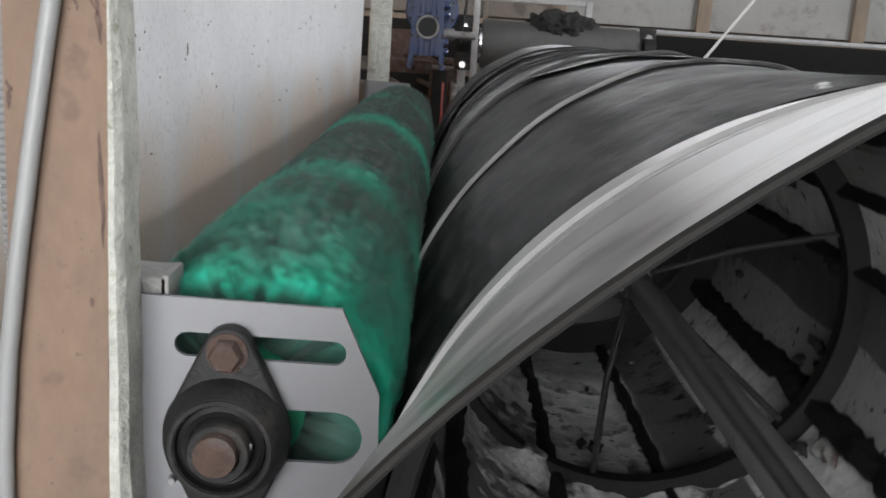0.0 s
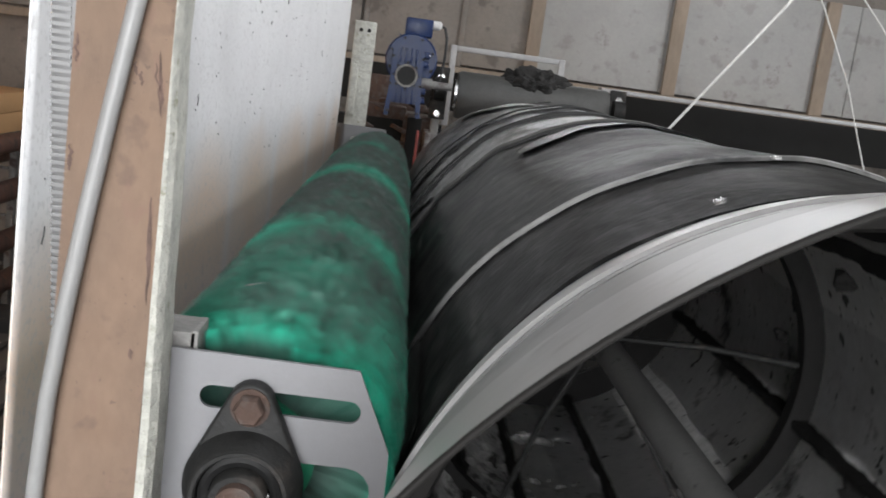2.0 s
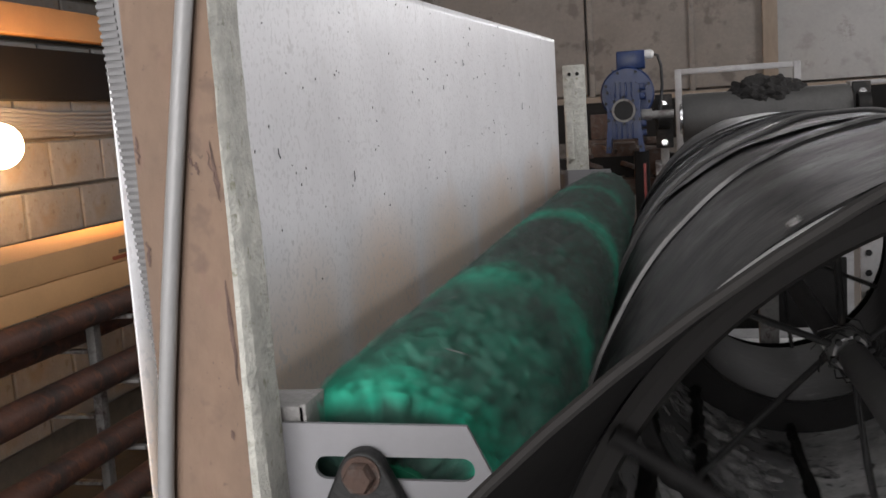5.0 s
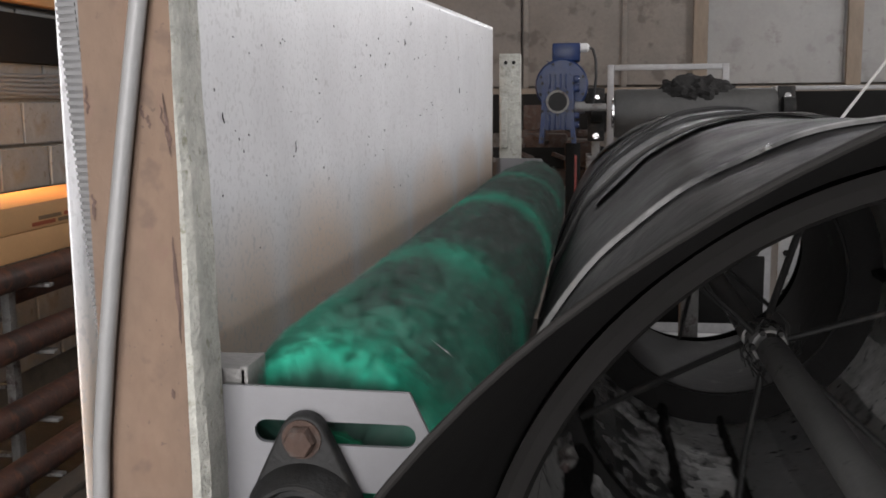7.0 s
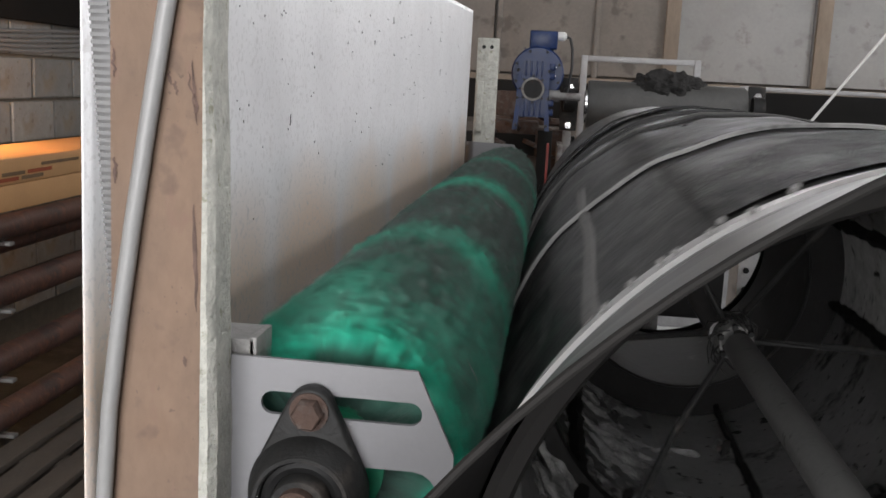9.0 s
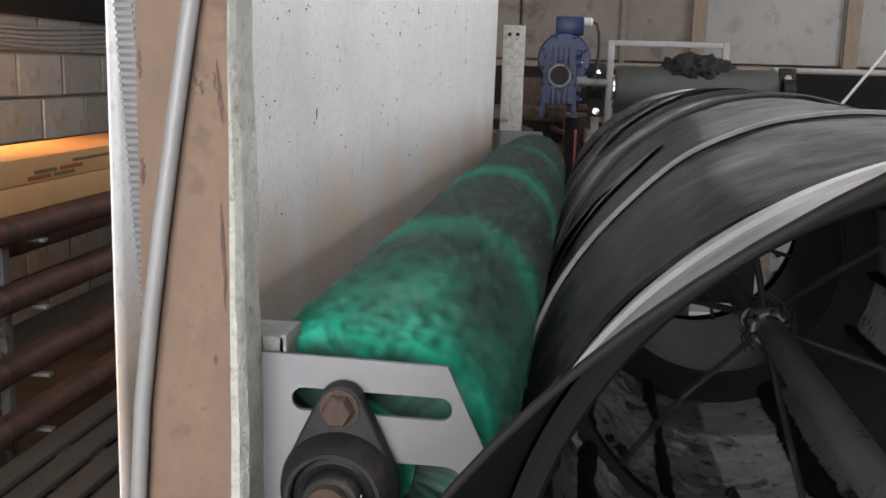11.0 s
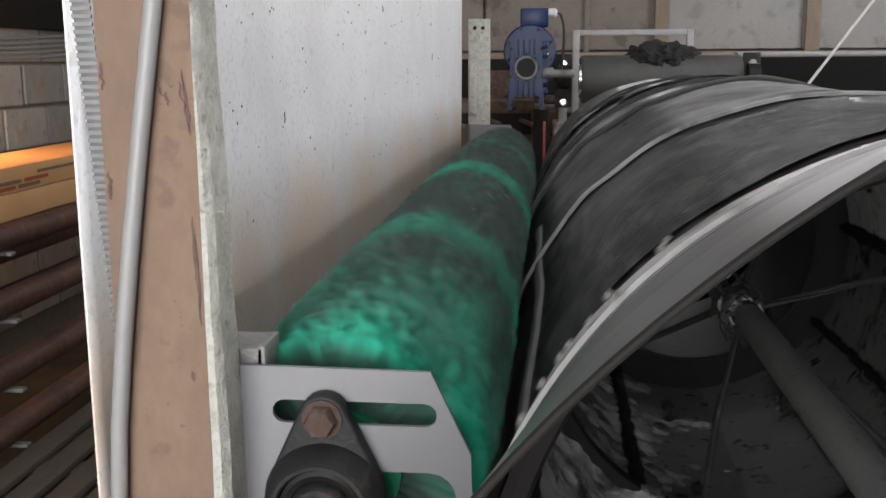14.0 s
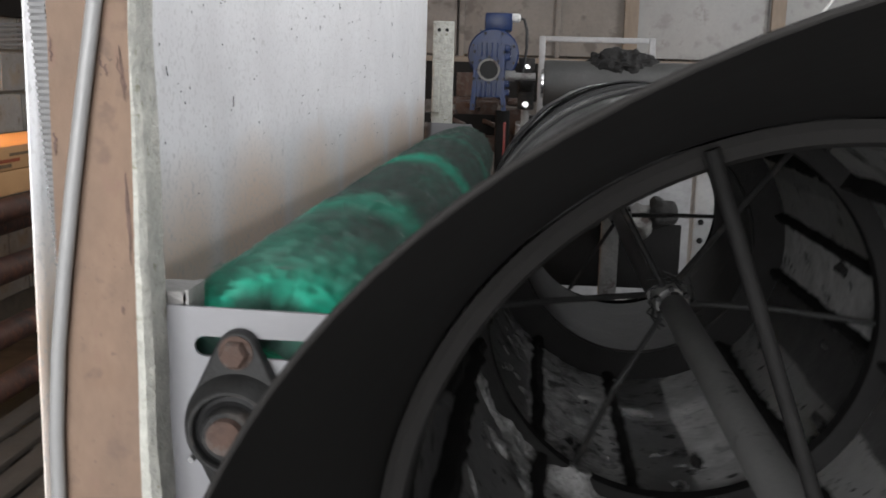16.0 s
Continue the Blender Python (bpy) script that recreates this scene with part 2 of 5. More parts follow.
M_WANE = material("mouldy_white_edge", (0.50, 0.50, 0.45), 0.85, dark=0.6, scale=60, fine=260, bump=0.8, stain=(0.22, 0.22, 0.16), stain_scale=90, stain_at=0.58)
M_PLASTIC = material("milky_plastic", (0.12, 0.12, 0.12), 0.4, dark=0.85, scale=14, bump=0.05, stain=(0.15, 0.147, 0.14), stain_scale=20, stain_at=0.66)
M_CABLE = material("white_cable", (0.25, 0.25, 0.247), 0.45, dark=0.88, scale=14, bump=0.04, stain=(0.3, 0.3, 0.28), stain_scale=40, stain_at=0.7)
M_GREEN = material("green_bristle", (0.02, 0.30, 0.16), 0.5, dark=0.5, scale=30, fine=300, bump=0.3)
M_BLUE = material("blue_enamel", (0.003, 0.021, 0.095), 0.4, spec=0.35, dark=0.55, scale=16, fine=120, bump=0.1, stain=(0.02, 0.03, 0.06), stain_scale=22, stain_at=0.58)
M_CHROME = material("bright_steel", (0.7, 0.7, 0.7), 0.25, 0.9, dark=0.7, scale=30, bump=0.05)
M_FRAME = material("grey_frame_paint", (0.36, 0.36, 0.362), 0.5, 0.2, dark=0.7, scale=20, bump=0.1)
M_PULLEY = material("grey_pulley", (0.08, 0.08, 0.077), 0.6, 0.2, dark=0.6, scale=14, bump=0.2)
M_MUD = material("black_mud", (0.018, 0.017, 0.016), 0.95, dark=0.4, scale=40, fine=140, bump=1.0)
M_PANEL = material("grubby_white_panel", (0.40, 0.40, 0.39), 0.8, dark=0.8, scale=3, fine=60, bump=0.1, stain=(0.24, 0.225, 0.21), stain_scale=6, stain_at=0.6)
M_PLY = material("grimy_plywood", (0.26, 0.235, 0.21), 0.85, dark=0.7, scale=4, fine=60, bump=0.15, stain=(0.15, 0.13, 0.115), stain_scale=4, stain_at=0.56, island=0.12)
spots(M_PLY, 9, 0.57, (0.10, 0.085, 0.075), 0.6, 0.08)
spots(M_PANEL, 11, 0.58, (0.20, 0.19, 0.175), 0.4, 0.12)
M_BATTEN = material("weathered_batten", (0.34, 0.275, 0.215), 0.85, dark=0.65, scale=12, fine=60, bump=0.3, stretch=(1, 1, 0.3))
M_DARKBEAM = material("black_beam", (0.014, 0.0135, 0.013), 0.8, spec=0.2, scale=10, bump=0.2)
M_BLOCK = material("concrete_block", (0.30, 0.30, 0.287), 0.92, dark=0.72, scale=9, fine=90, bump=0.5, stain=(0.30, 0.27, 0.22), stain_scale=4, stain_at=0.6, island=0.15)
spots(M_BLOCK, 7, 0.58, (0.24, 0.19, 0.13), 0.6, 0.12)
spots(M_BLOCK, 25, 0.6, (0.16, 0.13, 0.10), 0.6, 0.08)
M_MORTAR = material("mortar", (0.23, 0.195, 0.15), 0.95, dark=0.7, scale=20, bump=0.6)
M_PIPE = material("rusty_pipe", (0.135, 0.068, 0.05), 0.55, 0.25, dark=0.5, scale=10, fine=90, bump=0.3, stain=(0.05, 0.036, 0.032), stain_scale=6, stain_at=0.5)
spots(M_PIPE, 28, 0.56, (0.19, 0.08, 0.045), 0.6, 0.08)
M_CARTON = material("tan_carton", (0.58, 0.34, 0.155), 0.8, dark=0.85, scale=5, bump=0.05)
M_INKR = material("red_print", (0.35, 0.08, 0.03), 0.8, scale=20)
M_INKB = material("brown_print", (0.2, 0.13, 0.07), 0.8, scale=20)
M_FLOOR = material("dirty_concrete", (0.035, 0.034, 0.033), 0.85, dark=0.55, scale=3, fine=40, bump=0.4, stain=(0.06, 0.055, 0.05), stain_scale=2.5, stain_at=0.52)
M_CEIL = material("grey_ceiling", (0.35, 0.34, 0.32), 0.9, dark=0.8, scale=3, bump=0.1)
M_PALLET = material("pallet_wood", (0.10, 0.082, 0.066), 0.85, dark=0.6, scale=14, bump=0.3, stretch=(1, 0.3, 1))
M_WIRE = material("dark_wire", (0.02, 0.02, 0.02), 0.6, scale=30)
M_MARK = material("black_mark", (0.03, 0.03, 0.03), 0.8, scale=40)
M_WHITE = material("chipped_white_paint", (0.66, 0.66, 0.65), 0.55, dark=0.7, scale=12, bump=0.15, stain=(0.3, 0.28, 0.25), stain_scale=18, stain_at=0.6)
M_MUCK = material("wet_muck", (0.40, 0.395, 0.385), 0.4, dark=0.25, scale=22, fine=90, bump=1.0, stain=(0.025, 0.024, 0.023), stain_scale=16, stain_at=0.52, rough_var=0.25)
M_DUCT = material("grimy_duct_steel", (0.04, 0.039, 0.038), 0.6, 0.1, dark=0.5, scale=9, fine=60, bump=0.3, spec=0.3, stain=(0.09, 0.088, 0.085), stain_scale=10, stain_at=0.6)
M_STRING = material("pale_string", (0.62, 0.62, 0.6), 0.7, dark=0.85, scale=60, bump=0.1)
M_RED = material("red_paint", (0.3, 0.06, 0.05), 0.6, scale=30)
M_GLOW = bpy.data.materials.new("bulb_glow")
M_GLOW.use_nodes = True
_p = M_GLOW.node_tree.nodes["Principled BSDF"]
_p.inputs["Emission Color"].default_value, _p.inputs["Emission Strength"].default_value = (1.0, 0.72, 0.4, 1), 25.0
M_GLASS = bpy.data.materials.new("window_glass")
M_GLASS.use_nodes = True
_p = M_GLASS.node_tree.nodes["Principled BSDF"]
_p.inputs["Transmission Weight"].default_value, _p.inputs["Roughness"].default_value = 1.0, 0.05


# ---- mesh helpers ----
def finish(bm, name, mat, smooth=True):
    bmesh.ops.recalc_face_normals(bm, faces=bm.faces[:])
    me = bpy.data.meshes.new(name)
    bm.to_mesh(me)
    bm.free()
    me.materials.append(mat)
    if smooth:
        me.polygons.foreach_set("use_smooth", [True] * len(me.polygons))
        me.set_sharp_from_angle(angle=radians(38))
    return me


def thing(name, bm, mat, label, category, m=None, group="", kind="", smooth=True):
    ob = new(name, finish(bm, name, mat, smooth))
    if m is not None:
        ob.matrix_world = m
    return tagged(ob, label, category, group, kind)


def empty(name, label, category, m, group=""):
    ob = new(name)
    ob.matrix_world = m
    return tagged(ob, label, category, group)


def part(name, bm, mat, parent, label="", smooth=True, m=None):
    ob = new(name, finish(bm, name, mat, smooth))
    ob.parent = parent
    if m is not None:
        ob.matrix_local = m
    if label:
        tagged(ob, label)
    return ob


def box(x0, x1, y0, y1, z0, z1, bevel=0.0, bm=None, seg=2):
    b = bmesh.new()
    bmesh.ops.create_cube(b, size=1)
    for v in b.verts:
        v.co = ((x0 + x1) / 2 + v.co.x * (x1 - x0), (y0 + y1) / 2 + v.co.y * (y1 - y0), (z0 + z1) / 2 + v.co.z * (z1 - z0))
    if bevel:
        bmesh.ops.bevel(b, geom=b.edges[:], offset=bevel, segments=seg, affect="EDGES", profile=0.5)
    return merge(bm, b)


def merge(bm, other):
    if bm is None:
        return other
    me = bpy.data.meshes.new("tmp")
    other.to_mesh(me)
    other.free()
    bm.from_mesh(me)
    bpy.data.meshes.remove(me)
    return bm


def lathe(profile, axis="y", n=64, centre=(0, 0, 0), bm=None, warp=None, closed=False):
    """Turn a profile of (along, radius) round an axis. warp(along, radius, angle) gives both anew."""
    b = bmesh.new()
    rings = []
    for a, r in profile:
        ring = []
        for i in range(n):
            th = 2 * math.pi * i / n
            aa, rr = warp(a, r, th) if warp else (a, r)
            c, s = rr * math.cos(th), rr * math.sin(th)
            p = {"y": (c, aa, s), "x": (aa, c, s), "z": (c, s, aa)}[axis]
            ring.append(b.verts.new((p[0] + centre[0], p[1] + centre[1], p[2] + centre[2])))
        rings.append(ring)
    pairs = list(zip(rings, rings[1:])) + ([(rings[-1], rings[0])] if closed else [])
    for r0, r1 in pairs:
        for i in range(n):
            b.faces.new((r0[i], r0[(i + 1) % n], r1[(i + 1) % n], r1[i]))
    if not closed:
        for ring in (rings[0], rings[-1]):
            if (ring[0].co - ring[n // 2].co).length > 1e-4:
                b.faces.new(ring)
    return merge(bm, b)


def tube(points, r, n=10, bm=None, wobble=0.0):
    """A round bar along a line of points."""
    b = bmesh.new()
    pts = [Vector(p) for p in points]
    rings = []
    for i, p in enumerate(pts):
        d = (pts[min(i + 1, len(pts) - 1)] - pts[max(i - 1, 0)]).normalized()
        u = d.cross(Vector((0.31, 0.2, 0.93))).normalized()
        v = d.cross(u)
        rr = r * (1 + wobble * noise.noise(p * 9))
        rings.append([b.verts.new(p + rr * (math.cos(2 * math.pi * k / n) * u + math.sin(2 * math.pi * k / n) * v)) for k in range(n)])
    for r0, r1 in zip(rings, rings[1:]):
        for k in range(n):
            b.faces.new((r0[k], r0[(k + 1) % n], r1[(k + 1) % n], r1[k]))
    b.faces.new(rings[0])
    b.faces.new(rings[-1])
    return merge(bm, b)


def slab(outline, y0, y1, bevel=0.0, holes=()):
    """A plate cut from an outline of (x, z), with holes, between y0 and y1."""
    b = bmesh.new()
    edges = []
    for loop in (outline, *holes):
        vs = [b.verts.new((x, y0, z)) for x, z in loop]
        edges += [b.edges.new((vs[i], vs[(i + 1) % len(vs)])) for i in range(len(vs))]
    bmesh.ops.triangle_fill(b, use_beauty=True, edges=edges)
    got = bmesh.ops.extrude_face_region(b, geom=b.faces[:])
    for v in got["geom"]:
        if isinstance(v, bmesh.types.BMVert):
            v.co.y = y1
    return b


def slot(x0, x1, zc, h, tilt=0.0, n=8):
    """The outline of a slot with round ends."""
    r = h / 2
    pts = []
    for k in range(n + 1):
        a = math.pi / 2 + math.pi * k / n
        pts.append((x0 + r + r * math.cos(a), zc + r * math.sin(a)))
    for k in range(n + 1):
        a = -math.pi / 2 + math.pi * k / n
        pts.append((x1 - r + r * math.cos(a), zc + tilt + r * math.sin(a)))
    return pts


def hexhead(r, y0, y1, centre, bm=None):
    return lathe([(y0, r * 0.86), (y0 + 0.002, r), (y1, r)], "y", 6, centre, bm)


# ---- structure ----
def structure():
    thing("floor", box(-2.6, 4.0, -2.5, 6.3, -0.1, 0.0), M_FLOOR, "dirty dark concrete floor under the machines", "floor", kind="structure")
    b = box(-2.6, -0.3, -2.5, 6.3, 3.2, 3.3)
    b = box(1.2, 4.0, -2.5, 6.3, 3.2, 3.3, bm=b)
    b = box(-0.3, 1.2, -2.5, 0.6, 3.2, 3.3, bm=b)
    b = box(-0.3, 1.2, 3.2, 6.3, 3.2, 3.3, bm=b)
    thing("ceiling", b, M_CEIL, "grey boarded shed ceiling", "ceiling", kind="structure")
    # right wall with an opening for the added, unseen window
    b = box(4.0, 4.15, -2.5, 1.4, 0, 3.2)
    b = box(4.0, 4.15, 3.8, 6.3, 0, 3.2, bm=b)
    b = box(4.0, 4.15, 1.4, 3.8, 0, 1.5, bm=b)
    b = box(4.0, 4.15, 1.4, 3.8, 2.8, 3.2, bm=b)
    thing("wall_east", b, M_PANEL, "plain grubby white side wall", "wall", kind="structure")
    b = box(-2.6, -1.7, -2.65, -2.5, 0, 3.2)
    b = box(0.7, 4.0, -2.65, -2.5, 0, 3.2, bm=b)
    b = box(-1.7, 0.7, -2.65, -2.5, 0, 0.65, bm=b)
    b = box(-1.7, 0.7, -2.65, -2.5, 2.65, 3.2, bm=b)
    thing("wall_south", b, M_PANEL, "plain grubby white back wall", "wall", kind="structure")
    for k, (x0, x1, y0, y1, z0, z1) in enumerate(((-1.7, 0.7, -2.62, -2.56, 0.65, 2.65), (4.05, 4.11, 1.4, 3.8, 1.5, 2.8), (0.2, 2.2, 6.2, 6.24, 2.06, 2.3), (-0.85, -0.65, 6.2, 6.24, 2.2, 2.8), (-0.3, 1.2, 0.6, 3.2, 3.23, 3.26))):
        w = empty("window_%d" % (k + 1), "plain glazed window in an unseen opening of the shed", "window", Matrix())
        tagged(w, kind="structure")
        g = part("pane", box(x0 + 0.003, x1 - 0.003, y0 + 0.003, y1 - 0.003, z0 + 0.003, z1 - 0.003), M_GLASS, w)
        g.visible_shadow = False
    # far wall: boards above a dark gap
    b = box(-2.6, 4.0, 6.15, 6.3, 0, 2.06)
    for x0, x1, z0, z1 in ((-2.6, 4.0, 2.8, 3.2), (-2.6, -0.85, 2.06, 2.8), (-0.85, -0.65, 2.06, 2.2), (-0.65, 0.2, 2.06, 2.8), (0.2, 2.2, 2.3, 2.8), (2.2, 4.0, 2.06, 2.8)):
        b = box(x0, x1, 6.15, 6.3, z0, z1, bm=b)
    w = thing("wall_north", b, M_PLY, "grimy boarded far wall", "wall", kind="structure")
    for x0, x1, mat in ((-2.55, -0.32, M_PLY), (-0.30, 0.26, M_PLY), (0.275, 0.655, M_PLY), (0.66, 1.47, M_PANEL), (1.475, 2.6, M_PANEL), (2.605, 3.95, M_PANEL)):
        part("panel", box(x0, x1, 6.06, 6.147, 1.40, 2.05, 0.004), mat, w)
    for x in (0.69, 1.52, 2.42, 3.3):
        part("batten", box(x - 0.04, x + 0.04, 6.02, 6.057, 1.386, 2.05, 0.004), M_BATTEN, w)
    for x in (-0.29, 0.27, -1.2):
        part("batten", box(x - 0.015, x + 0.015, 6.045, 6.057, 1.386, 2.05, 0.003), M_PLY, w)
    part("rail", box(-2.5, 3.9, 5.9, 6.055, 1.335, 1.385, 0.006), M_BATTEN, w)


def block_wall():
    w = thing("wall_west", box(-2.6, -2.44, -2.5, 6.15, 0, 3.2), M_MORTAR, "concrete block wall with rough mortar joints", "wall", kind="structure")
    meshes = []
    for k in range(5):
        b = box(0, 0.04, 0, 0.385, 0, 0.186, 0.006, seg=1)
        for v in b.verts:
            v.co += Vector((0.004, 0.003, 0.003)) * noise.noise(v.co * 20 + Vector((k * 7, 0, 0)))
        meshes.append(finish(b, "block", M_BLOCK, False))
    for row in range(14):
        z = 0.15 + row * 0.2
        for col in range(11):
            y = 1.9 + col * 0.4 + (0.2 if row % 2 else 0) - 0.2
            if y + 0.39 > 6.1:
                continue
            ob = new("block", meshes[(row * 3 + col) % 5])
            ob.parent = w
            ob.matrix_local = pose(-2.44 + random.uniform(-0.004, 0.004), y, z)


# ---- the drum ----
OMEGA = 68.8                                   # degrees a second, clockwise as seen along +y
K = -0.92                                      # the machine's yaw
DRUM = (0.353, 0.9, 0.88)


def body_radius(y, th):
    """The skin's radius along the drum, slack and dented."""
    p = Vector((math.cos(th) * 1.6, y * 1.3, math.sin(th) * 1.6))
    r = 0.408 + 0.007 * noise.noise(p) + 0.004 * noise.noise(p * 2.7)
    r += 0.007 * math.exp(-((y - 0.3) / 0.3) ** 2) * max(0, math.cos(th - radians(210))) ** 8
    r += 0.004 * math.cos(4 * th + y * 2)
    if y > 0.35:                                # loose folds along the rear sheets
        f = noise.noise(Vector((math.cos(th) * 2.2 + y * 1.5, y * 2.6, math.sin(th) * 2.2)))
        r += 0.0035 * min(1.0, (y - 0.35) / 0.5) * (max(0.0, 1 - abs(f) * 4) + 0.5 * noise.noise(p * 3))
    return r


def seam_y(k, th):
    return (-0.01 + 0.012 * math.sin(2 * th), 0.45 + 0.2 * math.cos(th - radians(70)), 1.13 + 0.1 * math.cos(th - radians(20)),
            1.42 + 0.04 * math.sin(th + 1), 1.78 + 0.06 * math.sin(th * 2 + 2), 2.5)[k]


def rim_y(th):
    return (-0.414 + 0.0203 * math.cos(th) - 0.0577 * math.sin(th) + 0.0169 * math.cos(2 * th) + 0.0045 * math.sin(2 * th)
            - 0.0116 * math.cos(3 * th) - 0.0166 * math.sin(3 * th))


def rim_r(th):
    return (0.4832 - 0.0021 * math.cos(th) + 0.0045 * math.sin(th) - 0.0032 * math.cos(2 * th) - 0.0034 * math.sin(2 * th)
            - 0.0019 * math.cos(3 * th) + 0.0027 * math.sin(3 * th))


def cone_radius(y, th):
    """The flared end, from the waist out to the rim."""
    s = max(0.0, min(1.0, (0.02 - y) / (0.02 - rim_y(th))))
    return 0.403 + (rim_r(th) - 0.403) * s ** 1.15 + 0.002 * noise.noise(Vector((math.cos(th) * 2, y * 3, math.sin(th) * 2)))


def ring_sheet(k, n=128, steps=16, lift=0.0):
    """One band of the skin, from seam k to the next, lapped over the one behind it."""
    def warp(s, side, th):
        y0, y1 = seam_y(k, th), seam_y(k + 1, th) + 0.02
        y = y0 + (y1 - y0) * s
        r = body_radius(y, th) + lift + (0.005 if k else 0.0015) * (1 - s) ** 3 - (0.004 if side < 0 else 0)
        return y, r
    prof = [(i / steps, 1) for i in range(steps + 1)] + [(i / steps, -1) for i in range(steps, -1, -1)]
    return lathe(prof, "y", n, warp=warp, closed=True)


def cone_band(s0, s1, lift, thick, n=256, steps=8):
    def warp(s, side, th):
        y = rim_y(th) + (seam_y(0, th) + 0.03 - rim_y(th)) * s
        return y, cone_radius(y, th) + lift - (thick if side < 0 else 0)
    prof = [(s0 + (s1 - s0) * i / steps, 1) for i in range(steps + 1)] + [(s0 + (s1 - s0) * i / steps, -1) for i in range(steps, -1, -1)]
    return lathe(prof, "y", n, warp=warp, closed=True)


def seam_line(k, off, width, lift, n=160):
    def warp(a, rr, th):
        y = seam_y(k, th) + off + a
        return y, body_radius(y, th) + rr + lift
    return lathe([(0, 0.0), (0.0, 0.004), (width * 0.5, 0.0055), (width, 0.004), (width, 0.0)], "y", n, warp=warp, closed=True)


def wheel(drum, y, radius, spokes, phase, rim=True, hub_r=0.031):
    b = lathe([(y - 0.05, 0.026), (y - 0.05, hub_r), (y - 0.03, hub_r + 0.006), (y + 0.03, hub_r + 0.006), (y + 0.05, hub_r), (y + 0.05, 0.026)], "y", 20, closed=True)
    hub = part("hub", b, M_AXLE, drum)
    for q in range(6):
        a = 2 * math.pi * q / 6
        part("bolt", hexhead(0.006, y - 0.062, y - 0.05, (hub_r * math.cos(a), 0, hub_r * math.sin(a))), M_CAST, hub)
    if rim:
        yr = y - 0.14                           # the hoop stands forward of its hub
        b = lathe([(yr - 0.016, radius - 0.042), (yr - 0.019, radius - 0.038), (yr - 0.019, radius - 0.002), (yr + 0.019, radius - 0.002), (yr + 0.019, radius - 0.038), (yr + 0.016, radius - 0.042)], "y", 96, closed=True)
        part("hoop", b, M_HOOP, drum)
    for i in range(spokes):
        a = phase + 2 * math.pi * i / spokes
        c, s = math.cos(a), math.sin(a)
        part("spoke", tube([(hub_r * c, y + (0.03 if i % 2 else -0.03), hub_r * s), (0.2 * c, y - (0.05 if rim else 0), 0.2 * s), ((radius - 0.03) * c, y - (0.14 if rim else 0), (radius - 0.03) * s)], 0.0066, 8, wobble=0.25), M_CAST, drum)


